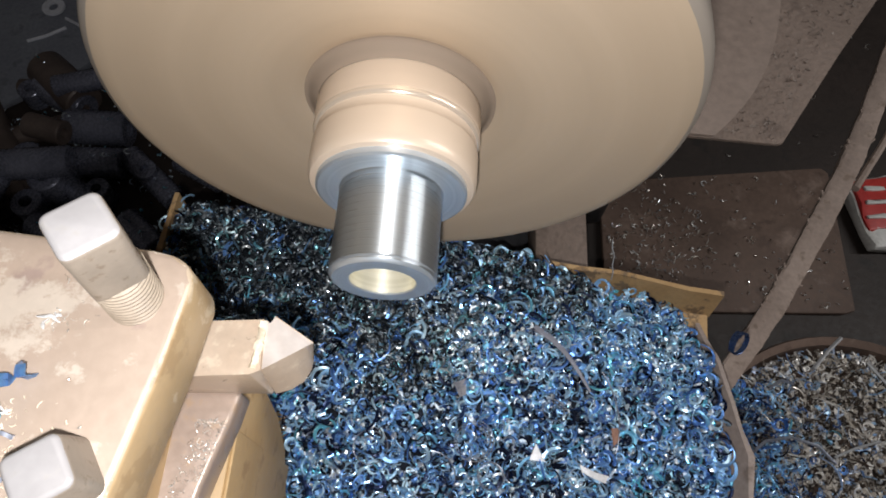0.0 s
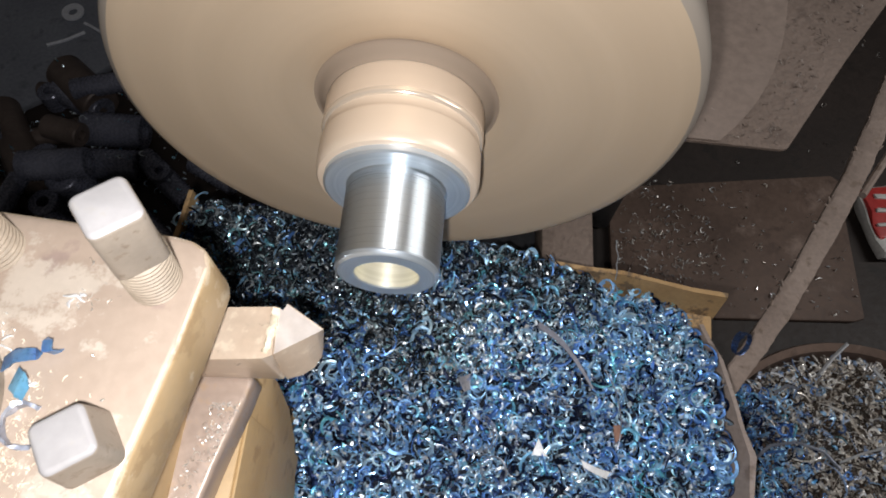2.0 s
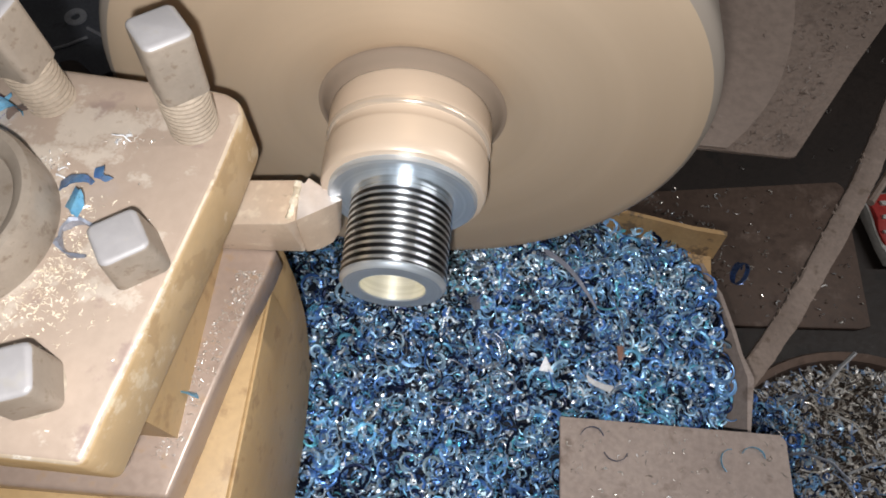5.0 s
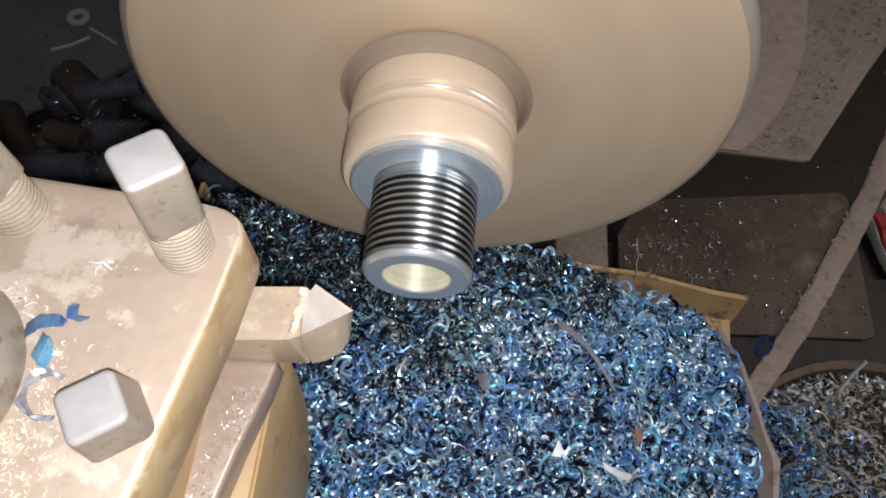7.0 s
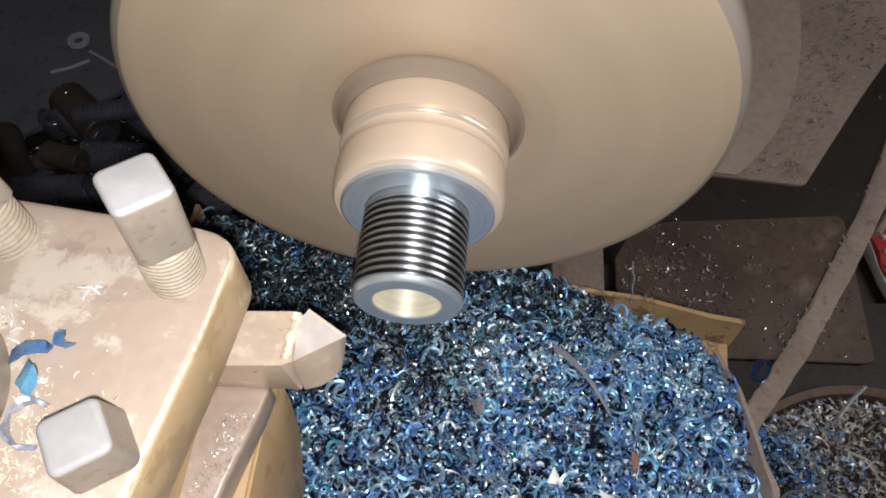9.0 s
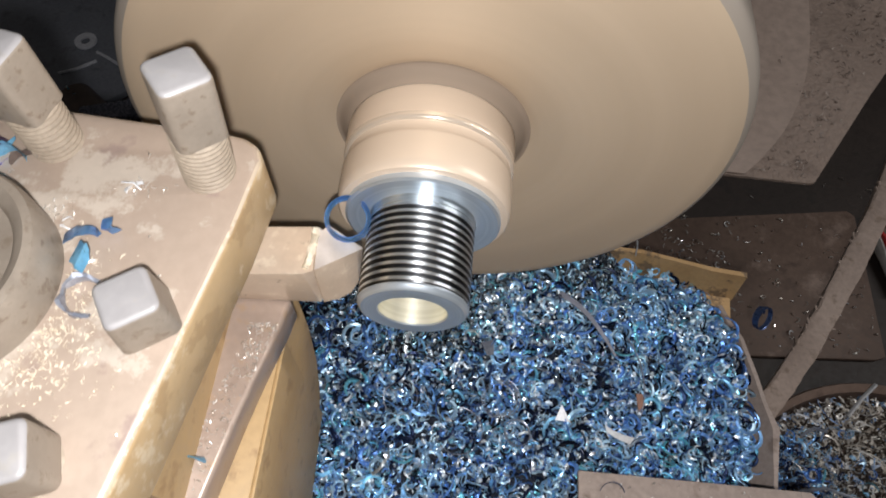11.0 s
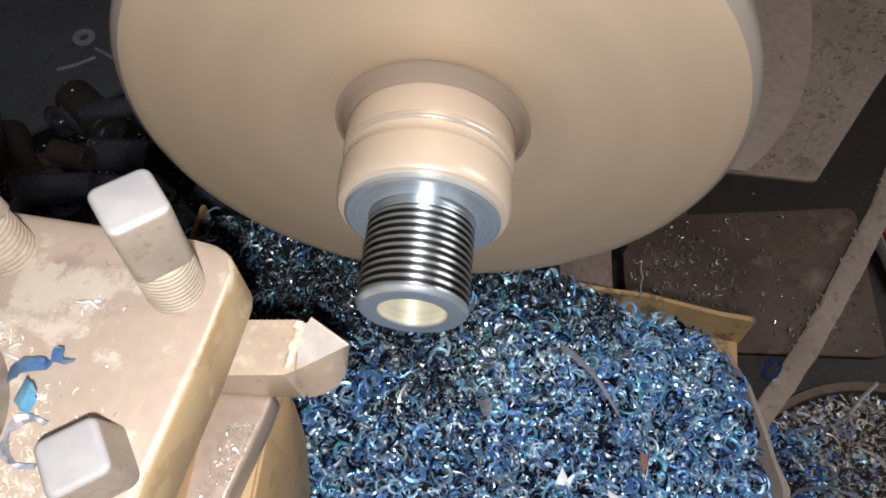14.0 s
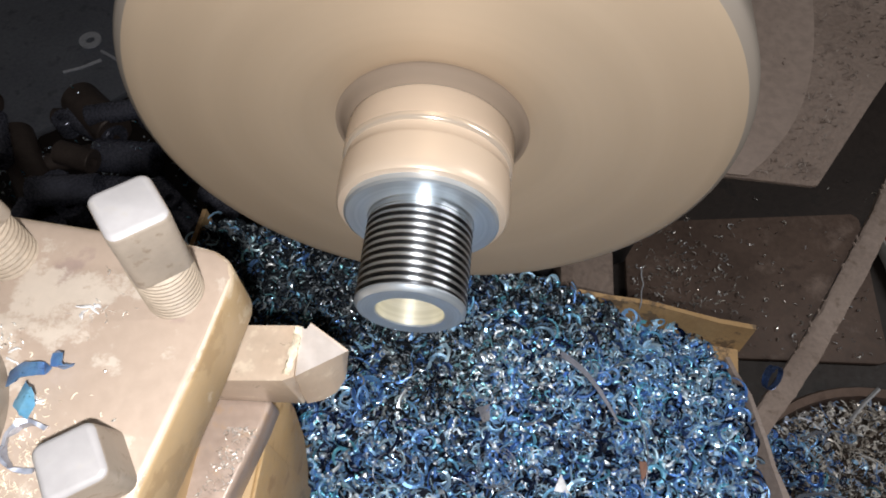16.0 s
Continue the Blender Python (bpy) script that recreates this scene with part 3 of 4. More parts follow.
def tool_block(top, low):
    bm = bmesh.new()
    t = [bm.verts.new((x, y, 1.0005)) for x, y in top]
    b = [bm.verts.new((x, y, 0.9765)) for x, y in low]
    n = len(top)
    for k in range(n):
        bm.faces.new((b[k], b[(k + 1) % n], t[(k + 1) % n], t[k]))
    bm.faces.new(b[::-1])
    up = bm.faces.new(t)
    bmesh.ops.recalc_face_normals(bm, faces=bm.faces[:])
    up.material_index = 1
    bmesh.ops.bevel(bm, geom=[e for e in bm.edges if e.calc_length() > 0.012], offset=0.0005, segments=2, affect="EDGES", profile=0.5)
    return bm


def build_slide():
    slide = thing("compound_slide", "oil-stained ochre compound slide under the tool post", "lathe slide")
    bm = bmesh.new()
    prof = [(-0.36, 0.955), (-0.034, 0.955), (-0.030, 0.950), (-0.031, 0.90), (-0.037, 0.86), (-0.050, 0.828), (-0.078, 0.800), (-0.11, 0.79), (-0.36, 0.79)]
    a = [bm.verts.new((-0.0645, y, z)) for y, z in prof]
    b = [bm.verts.new((-0.22, y, z)) for y, z in prof]
    n = len(prof)
    for k in range(n):
        bm.faces.new((a[k], a[(k + 1) % n], b[(k + 1) % n], b[k]))
    bm.faces.new(a[::-1])
    bm.faces.new(b)
    bmesh.ops.recalc_face_normals(bm, faces=bm.faces[:])
    bmesh.ops.bevel(bm, geom=bm.edges[:], offset=0.002, segments=2, affect="EDGES", profile=0.5)
    part("body", bm, OILED, slide)
    part("gib", box(-0.0647, -0.0631, -0.36, -0.060, 0.815, 0.9535, 0.0006), OILED, slide, "oiled gib strip")
    part("cross_slide", box(-0.24, -0.075, -0.36, -0.02, 0.70, 0.789, 0.004), OILED, slide, "oily cross slide")
    return slide


def build_saddle():
    saddle = thing("lathe_saddle", "dark oily lathe saddle on the bed ways", "lathe saddle")
    part("body", box(-0.24, 0.27, -0.40, 0.10, 0.656, 0.698, 0.004), DARKMETAL, saddle)
    return saddle


TRAY = pose(0.03, -0.005, 0, 0, 0, -5)


def build_tray():
    """The shallow carton that catches the swarf."""
    tray = thing("cardboard_tray", "torn tan cardboard tray full of blue swarf on the saddle", "cardboard tray")
    part("base", box(-0.235, 0.235, -0.20, 0.133, 0.6985, 0.702), CARD, tray, m=TRAY)
    for name, b in (("back_flap", (-0.235, 0.238, 0.133, 0.137, 0.698, 0.760)), ("side_flap", (0.223, 0.227, -0.20, 0.1325, 0.698, 0.750)), ("side_flap", (-0.237, -0.233, -0.20, 0.1325, 0.698, 0.785))):
        bm = box(*b)
        bmesh.ops.subdivide_edges(bm, edges=[e for e in bm.edges if e.calc_length() > 0.1], cuts=14)
        for v in bm.verts:
            if v.co.z > 0.72:
                v.co.z += 0.010 * noise.noise(v.co * 18) + 0.005 * noise.noise(v.co * 55)
                v.co.y += 0.008 * noise.noise(v.co * 12 + Vector((3, 3, 3)))
                if name == "back_flap":
                    lean = (v.co.z - 0.698) / 0.062
                    v.co.y, v.co.z = v.co.y + 0.012 * lean, v.co.z - 0.024 * lean
                if name == "side_flap" and b[0] > 0:
                    v.co.z -= 0.36 * max(0, v.co.y)
                    v.co.x += 0.022 * max(0, v.co.z - 0.70) / 0.05
        part(name, bm, GREYCARD if b[0] == 0.223 else CARD, tray, m=TRAY)
    return tray


def pile_height(x, y):
    """Top of the swarf in the tray."""
    v = Vector((x * 14, y * 14, 2.0))
    edge = 0.044 * max(0, min(1, (y - 0.045) / 0.06)) * max(0, min(1, (x - 0.07) / 0.10)) + 0.05 * max(0, x - 0.245) / 0.02
    return 0.772 - edge + 0.016 * noise.noise(v) + 0.006 * noise.noise(v * 3.1) + 0.022 * math.exp(-((x - 0.0) ** 2 + (y + 0.02) ** 2) / 0.016) - 0.006 * max(0, (x - 0.14) / 0.1)


def build_swarf():
    rng = np.random.default_rng(7)
    sizes = [(0.0036, 0.0046, 0.8, 0.0024, 0.001, 12, True), (0.0042, 0.0048, 1.1, 0.0022, 0.003, 16, False), (0.0058, 0.0068, 0.65, 0.0026, 0.001, 11, True), (0.0028, 0.0038, 1.3, 0.0019, 0.003, 16, True),
             (0.0066, 0.0086, 0.75, 0.0024, 0.002, 15, True), (0.0022, 0.0030, 0.7, 0.0030, 0.001, 7, False), (0.0034, 0.0056, 1.5, 0.0018, 0.002, 20, True), (0.0046, 0.0046, 0.45, 0.0034, 0.0, 7, False),
             (0.0018, 0.0020, 0.5, 0.0036, 0.0, 4, False), (0.0048, 0.0054, 0.9, 0.0025, 0.0015, 14, True)]
    kinds = chip_kinds(rng, sizes)
    spots = []
    while len(spots) < 13000:
        x, y = rng.uniform(-0.238, 0.252), rng.uniform(-0.20, 0.136)
        if x > 0.214 and (0.012 < y < 0.075 or -0.075 < y < -0.03) and rng.random() < 0.9:
            continue
        w = TRAY @ Vector((x, y, 0))
        spots.append((w.x, w.y, pile_height(w.x, w.y) - abs(rng.normal(0, 0.009)) + 0.003))
    pile = heap("swarf_pile", rng, kinds, np.array(spots), 0.5 + 1.0 * rng.random(len(spots)) ** 1.6, BLUE_SWARF, 1.0)
    tagged(pile, "heap of blue tempered curled steel swarf in the tray", "metal swarf", kind="stuff")
    spots = []
    # this cluster of dark chips deepens the work's shadow on the heap
    while len(spots) < 560:
        x, y = rng.normal(0.0, 0.024), rng.normal(0.034, 0.026)
        spots.append((x, y, pile_height(x, y) - abs(rng.normal(0, 0.003)) + 0.004))
    for k in range(2600):
        w = TRAY @ Vector((rng.uniform(-0.23, 0.12), 0.134 - abs(rng.normal(0, 0.028)), 0))
        spots.append((w.x, w.y, pile_height(w.x, w.y) - abs(rng.normal(0, 0.003)) + 0.004))
    for k in range(2600):
        x, y = rng.uniform(-0.18, 0.0), rng.uniform(0.03, 0.135)
        if rng.random() < 0.3 + 9 * (y - 0.03):
            spots.append((x, y, pile_height(x, y) - abs(rng.normal(0, 0.002)) + 0.006))
    dark = heap("dark_swarf", rng, kinds, np.array(spots), rng.uniform(0.5, 1.0, len(spots)), DARK_SWARF, 1.0)
    tagged(dark, "darker grey-green curled swarf on the blue heap, partly as the work's shadow", "metal swarf", kind="stuff")
    flecks = chip_kinds(rng, [(0.0012, 0.0014, 0.4, 0.0036, 0.0, 3, False), (0.0016, 0.0020, 0.35, 0.0030, 0.0, 3, True), (0.0030, 0.0036, 0.5, 0.0018, 0.001, 6, True)])
    spots = []
    for k in range(6500):
        w = TRAY @ Vector((rng.uniform(-0.236, 0.214), rng.uniform(-0.20, 0.132), 0))
        spots.append((w.x, w.y, pile_height(w.x, w.y) + rng.uniform(-0.002, 0.004)))
    for k in range(420):
        x, y = rng.normal(0.055, 0.020), rng.normal(0.040, 0.018)
        spots.append((x, y, pile_height(x, y) + rng.uniform(0.0, 0.006)))
    bright = heap("bright_swarf", rng, flecks, np.array(spots), rng.uniform(0.55, 1.4, len(spots)), BRIGHT_SWARF)
    tagged(bright, "bright white and cyan steel flecks on the swarf heap", "metal swarf", kind="stuff")
    # sheet under the chips; its dark colour stands in for shade in the gaps
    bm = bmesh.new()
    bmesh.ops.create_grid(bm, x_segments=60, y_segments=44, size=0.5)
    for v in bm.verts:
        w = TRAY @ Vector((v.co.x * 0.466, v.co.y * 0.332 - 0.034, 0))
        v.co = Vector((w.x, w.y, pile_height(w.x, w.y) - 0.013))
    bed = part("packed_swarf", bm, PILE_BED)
    tagged(bed, "lower layer of the swarf heap, near black as the shade between chips", "metal swarf", kind="stuff")
    return [pile, dark, bright, bed]


def build_plate():
    plate = thing("grey_plate", "dusty grey flat plate lying on the swarf heap", "metal plate")
    part("sheet", prism([(0.112, -0.30), (0.272, -0.30), (0.272, -0.083), (0.268, -0.079), (0.112, -0.0785)], 0.797, 0.801, 0.001), GREYCARD, plate)
    return plate


# ---- round the lathe ----
def flat_strip(pts, w0, w1, thick):
    """A flat batten along points, widening from w0 to w1 to each side."""
    bm = bmesh.new()
    rows = []
    for k, p in enumerate(pts):
        d = (pts[min(k + 1, len(pts) - 1)] - pts[max(k - 1, 0)]).normalized()
        side = Vector((-d.y, d.x, 0)).normalized() * (w0 + (w1 - w0) * k / len(pts))
        up = Vector((0, 0, thick))
        rows.append([bm.verts.new(q) for q in (p - side - up, p + side - up, p + side, p + side * 0.8 + up * 0.2, p - side * 0.8 + up * 0.2, p - side)])
    for a, b in zip(rows, rows[1:]):
        for j in range(6):
            bm.faces.new((a[j], a[(j + 1) % 6], b[(j + 1) % 6], b[j]))
    bm.faces.new(rows[0][::-1])
    bm.faces.new(rows[-1])
    bmesh.ops.recalc_face_normals(bm, faces=bm.faces[:])
    return bm


def build_right():
    board = thing("dirty_board", "dirty brown board strewn with chips on the floor", "board")
    part("sheet", rough_up(prism([(0.30, 0.50), (0.70, 0.56), (0.712, 0.55), (0.708, 0.290), (0.69, 0.284), (0.30, 0.262)], GROUND, GROUND + 0.012, 0.003), 0.002, 20), DIRTYBOARD, board)
    lath = thing("dusty_lath", "dusty grey-brown lath with a frayed edge beside the swarf tub", "lath")
    ends = [(0.295, 0.040, 0.634), (0.331, 0.087, 0.638), (0.371, 0.139, 0.640), (0.396, 0.177, 0.640), (0.438, 0.241, 0.640), (0.479, 0.307, 0.640), (0.515, 0.371, 0.640), (0.552, 0.445, 0.642), (0.62, 0.58, 0.645)]
    pts = []
    for p, q in zip(ends, ends[1:]):
        pts += [Vector(p).lerp(Vector(q), k / 10) for k in range(10)]
    part("strip", rough_up(rough_up(flat_strip(pts, 0.0105, 0.0125, 0.007), 0.0012, 40), 0.0009, 190, 4.0), LATH, lath)
    lrng = random.Random(14)
    for k in range(26):
        n = lrng.randrange(16, len(pts) - 8)
        p, along = pts[n], (pts[n + 1] - pts[n]).normalized()
        side = Vector((-along.y, along.x, 0)) * (1 if lrng.random() < 0.75 else -1)
        a = p + side * 0.0100 + along * lrng.uniform(-0.004, 0.004)
        b = a + side * lrng.uniform(0.001, 0.0045) + along * lrng.uniform(-0.003, 0.011) + Vector((0, 0, lrng.uniform(-0.002, 0.003)))
        part("splinter", sweep([tuple(a), tuple(a.lerp(b, 0.5)), tuple(b)], lrng.uniform(0.0005, 0.0018), 5), LATH, lath)
    part("split_edge", rough_up(sweep([(0.492, 0.296, 0.636), (0.513, 0.325, 0.634), (0.536, 0.356, 0.632), (0.57, 0.405, 0.632), (0.62, 0.48, 0.634)], 0.0045, 8), 0.0012, 90), LATH, lath, "thin split-off edge of the lath")
    tub = thing("swarf_tub", "round dark tub heaped with brown and blue fine swarf", "tub", pose(0.485, -0.045, 0))
    rim = revolve([(GROUND, 0.0), (GROUND, 0.15), (0.555, 0.185), (0.560, 0.190), (0.565, 0.188), (0.560, 0.180), (0.50, 0.175), (0.50, 0.0)], 64)
    bmesh.ops.rotate(rim, verts=rim.verts, matrix=Matrix.Rotation(radians(90), 3, "X"))
    for v in rim.verts:
        v.co.z = abs(v.co.z)
    part("wall", rim, DIRTYBOARD, tub)
    rng = np.random.default_rng(3)
    kinds = chip_kinds(rng, [(0.0022, 0.0030, 0.7, 0.0024, 0.001, 7, False), (0.0014, 0.0018, 0.6, 0.0034, 0.0, 4, False), (0.0034, 0.0040, 0.45, 0.0024, 0.001, 6, True), (0.0020, 0.0024, 1.2, 0.0016, 0.002, 9, True), (0.0012, 0.0014, 0.4, 0.0040, 0.0, 3, False), (0.014, 0.018, 0.3, 0.0014, 0.001, 8, True)])
    spots = []
    while len(spots) < 9000:
        x, y = rng.uniform(-0.18, 0.18, 2)
        if x * x + y * y < 0.031:
            spots.append((0.485 + x, -0.045 + y, 0.550 + 0.03 * (1 - (x * x + y * y) / 0.031) + 0.01 * noise.noise(Vector((x * 20, y * 20, 0))) - abs(rng.normal(0, 0.006))))
    pile = heap("tub_swarf", rng, kinds, np.array(spots), rng.uniform(0.9, 1.7, len(spots)), BRONZE_SWARF)
    tagged(pile, "fine brown and blue swarf heaped in the tub", "metal swarf", kind="stuff")
    blue = chip_kinds(rng, [(0.0036, 0.0050, 0.8, 0.0019, 0.001, 12, True), (0.0026, 0.0038, 1.6, 0.0015, 0.003, 18, True), (0.0060, 0.0075, 0.7, 0.0020, 0.002, 13, False), (0.0020, 0.0026, 0.6, 0.003, 0.0, 5, False)])
    spots = []
    while len(spots) < 900:
        x, y = 0.335 + abs(rng.normal(0, 0.045)), rng.uniform(-0.16, 0.085)
        q = ((x - 0.485) ** 2 + (y + 0.045) ** 2) / 0.031
        if q < 1.05:
            spots.append((x, y, 0.556 + 0.03 * max(0, 1 - q) + rng.uniform(-0.003, 0.004)))
    spill = heap("spilled_swarf", rng, blue, np.array(spots), rng.uniform(0.8, 1.5, len(spots)), BLUE_SWARF, 1.0)
    tagged(spill, "blue curled swarf spilled from the tray into the tub", "metal swarf", kind="stuff")
    for pts, r, mat, label in (([(0.437, 0.098, 0.586), (0.452, 0.116, 0.590), (0.470, 0.133, 0.592)], 0.0022, ZINC, "thick grey sliver sticking out of the tub"),
                               ([(0.352, 0.0, 0.582), (0.372, 0.018, 0.588), (0.398, 0.023, 0.591), (0.425, 0.016, 0.590), (0.442, 0.0, 0.586)], 0.0018, GREY_CHIP, "long blue-grey curled strip on the tub swarf"),
                               ([(0.44, 0.006, 0.590), (0.462, 0.016, 0.593), (0.488, 0.024, 0.594)], 0.0014, ZINC, "thin pale sliver on the tub swarf"),
                               ([(0.388, 0.075, 0.582), (0.400, 0.083, 0.586), (0.412, 0.080, 0.586)], 0.0018, GREY_CHIP, "short blue-grey strip on the tub swarf"),
                               ([(0.50, 0.11, 0.582), (0.515, 0.08, 0.590), (0.52, 0.05, 0.592)], 0.0016, ZINC, "thin pale sliver on the tub swarf")):
        sliver = part("metal_sliver", sweep(pts, r, 6), mat)
        tagged(sliver, label, "metal chip")
    packet = thing("crumpled_packet", "crumpled red and white plastic packet on the floor", "packet", pose(0.775, 0.475, GROUND, 0, 0, 10))
    bm = box(-0.04, 0.05, -0.075, 0.06, 0.004, 0.030, 0.008)
    bmesh.ops.subdivide_edges(bm, edges=bm.edges[:], cuts=3)
    part("wrapper", rough_up(bm, 0.008, 40), WHITE, packet)
    bm = box(-0.035, 0.045, -0.04, 0.055, 0.018, 0.034, 0.004)
    bmesh.ops.subdivide_edges(bm, edges=bm.edges[:], cuts=3)
    part("print", rough_up(bm, 0.006, 40), RED, packet, "red printed panel")
    for y0, x0, x1 in ((-0.022, -0.03, 0.012), (0.004, -0.026, 0.03), (0.030, -0.02, 0.02)):
        bm = box(x0, x1, y0, y0 + 0.007, 0.030, 0.0385, 0.001)
        bmesh.ops.subdivide_edges(bm, edges=bm.edges[:], cuts=2)
        part("printed_bar", rough_up(bm, 0.005, 40), WHITE, packet, "white printed bar")


WASHER = (-0.724, 0.788)


def build_left():
    sheet = thing("dark_sheet", "dark oily metal sheet lying beside the lathe", "metal sheet")
    part("panel", rough_up(prism([(-1.30, 0.38), (-0.80, 0.53), (-0.66, 0.64), (-0.54, 0.76), (-0.40, 1.40), (-1.30, 1.40)], GROUND + 0.001, GROUND + 0.016, 0.003), 0.002, 12), DULLSHEET, sheet)
    bm = revolve([(0, 0.0090), (0, 0.0205), (0.004, 0.0205), (0.004, 0.0090)], 40, True)
    bmesh.ops.rotate(bm, verts=bm.verts, matrix=Matrix.Rotation(radians(90), 3, "X"))
    washer = part("washer", bm, PALE_ZINC, m=pose(WASHER[0], WASHER[1], GROUND + 0.023))
    tagged(washer, "dull zinc washer lying on the dark sheet", "washer")
    rng = random.Random(5)
    lower = [(-0.6165, 0.5235, -0.5126, 0.5242, 0.030, 0), (-0.5868, 0.4564, -0.5056, 0.4599, 0.026, 0), (-0.7167, 0.4971, -0.6296, 0.5344, 0.018, 1), 
             (-0.5061, 0.4804, -0.4093, 0.3994, 0.02, 0), (-0.7753, 0.5519, -0.6649, 0.3998, 0.03, 1), (-0.69, 0.64, -0.60, 0.57, 0.034, 1), (-0.48, 0.36, -0.42, 0.31, 0.022, 0),
             (-0.62, 0.34, -0.54, 0.30, 0.024, 0), (-0.56, 0.62, -0.47, 0.57, 0.024, 0), (-0.42, 0.48, -0.34, 0.44, 0.02, 0), (-0.75, 0.36, -0.68, 0.31, 0.024, 1)]
    for x0, y0, x1, y1, r, rust in lower:
        ln = math.hypot(x1 - x0, y1 - y0)
        bush = part("steel_bush", bush_mesh(r, ln), RUSTY if rust else BLACK, m=pose(x0, y0, GROUND + r, 0, 0, math.degrees(math.atan2(y1 - y0, x1 - x0)) - 90))
        tagged(bush, "rusty brown hollow steel bush lying in a heap" if rust else "black oily hollow steel bush lying in a heap", "steel bush", "heap of bushes beside the lathe")
    for x, y, r, ln in ((-0.6575, 0.4503, 0.026, 0.05), (-0.6093, 0.4086, 0.027, 0.06), (-0.630, 0.365, 0.024, 0.05), (-0.70, 0.59, 0.02, 0.04), (-0.53, 0.40, 0.02, 0.045), (-0.46, 0.44, 0.018, 0.05)):
        bush = part("steel_bush", bush_mesh(r, ln), BLACK, m=pose(x, y, GROUND, 90, 0, rng.uniform(0, 90)))
        tagged(bush, "black oily hollow steel bush standing on its end", "steel bush", "heap of bushes beside the lathe")
    for k in range(16):
        r, ln = rng.uniform(0.016, 0.026), rng.uniform(0.05, 0.11)
        x, y = rng.uniform(-0.80, -0.42), rng.uniform(0.30, 0.62)
        rust = rng.random() < 0.3
        bush = part("steel_bush", bush_mesh(r, ln), RUSTY if rust else BLACK, m=pose(x, y, GROUND + r + (0.048 if k % 2 else 0), 0, 0, rng.uniform(0, 360)))
        tagged(bush, "rusty brown hollow steel bush lying in a heap" if rust else "black oily hollow steel bush lying in a heap", "steel bush", "heap of bushes beside the lathe")
    for pts in ([(-0.751, 0.708, GROUND + 0.0195), (-0.721, 0.723, GROUND + 0.0195), (-0.691, 0.746, GROUND + 0.0195)], [(-0.698, 0.768, GROUND + 0.0195), (-0.673, 0.756, GROUND + 0.0195), (-0.639, 0.737, GROUND + 0.0195)]):
        wire = part("bent_wire", sweep(pts, 0.0030, 6), PALE_ZINC)
        tagged(wire, "thin bent pale wire lying on the dark sheet", "wire")
    rngs = np.random.default_rng(11)
    kinds = chip_kinds(rngs, [(0.002, 0.003, 0.6, 0.003, 0.001, 6, False), (0.003, 0.004, 0.8, 0.002, 0.001, 8, True), (0.0016, 0.002, 0.4, 0.003, 0.0, 3, False)])
    spots = [(rngs.uniform(-0.8, -0.3), rngs.uniform(0.26, 0.72), GROUND + 0.002) for k in range(560)]
    for x0, y0, x1, y1, r, rust in lower:
        for k in range(7):
            f = rngs.random()
            spots.append((x0 + f * (x1 - x0), y0 + f * (y1 - y0), GROUND + 2 * r + 0.0008))
    fine = heap("scattered_chips", rngs, kinds, np.array(spots), rngs.uniform(0.8, 1.8, len(spots)), BRIGHT_SWARF)
    tagged(fine, "loose blue steel chips scattered among the bushes", "metal swarf", kind="stuff")


def bush_mesh(r, ln):
    return revolve([(0.012, r * 0.42), (0, r * 0.42), (0, r * 0.92), (r * 0.08, r), (ln - r * 0.08, r), (ln, r * 0.92), (ln, r * 0.42), (ln - 0.012, r * 0.42), (0.012, r * 0.42)], 28)


def build_litter():
    """Crumbs of steel on the board, the casting and the floor beside the lathe."""
    rngs = np.random.default_rng(21)
    kinds = chip_kinds(rngs, [(0.0015, 0.002, 0.5, 0.002, 0.0, 4, False), (0.002, 0.003, 0.7, 0.0014, 0.001, 7, True), (0.003, 0.004, 0.4, 0.0012, 0.0, 5, False)])
    spots = [(0.31 + 0.39 * rngs.random() ** 1.6, rngs.uniform(0.29, 0.53), GROUND + 0.014) for k in range(220)]
    spots += [(rngs.normal(0.395, 0.045), min(max(rngs.normal(0.385, 0.045), 0.29), 0.5), GROUND + 0.014) for k in range(190)]
    spots += [(rngs.uniform(0.2, 1.1), rngs.uniform(0.55, 0.9), GROUND + 0.003) for k in range(60)]
    crumbs = heap("board_crumbs", rngs, kinds, np.array(spots), rngs.uniform(0.8, 2.0, len(spots)), FINE_SWARF)
    tagged(crumbs, "bright steel crumbs scattered on the dirty board", "metal swarf", kind="stuff")
    spots = []
    while len(spots) < 300:
        x, y = rngs.uniform(0.18, 0.5), rngs.uniform(0.246, 0.6)
        if 0.305 - 0.12 * rngs.random() ** 2 + 0.66 * (y - 0.245) < x < 0.316 + 0.66 * (y - 0.245):
            spots.append((x, y, 0.7888))
    dust = heap("casting_crumbs", rngs, kinds, np.array(spots), rngs.uniform(0.4, 1.1, len(spots)), DULL_CRUMB)
    tagged(dust, "fine steel dust and crumbs on the headstock casting", "metal swarf", kind="stuff")


# ---- loose chips that ride on the carriage ----
def flake(outline):
    """A thin bent sheet chip over an outline of (x, y)."""
    bm = prism(outline, 0, 0.0006)
    bmesh.ops.subdivide_edges(bm, edges=bm.edges[:], cuts=2, use_grid_fill=True)
    for v in bm.verts:
        v.co.z += 22 * v.co.x ** 2 + 0.0006 * noise.noise(v.co * 400)
    return bm


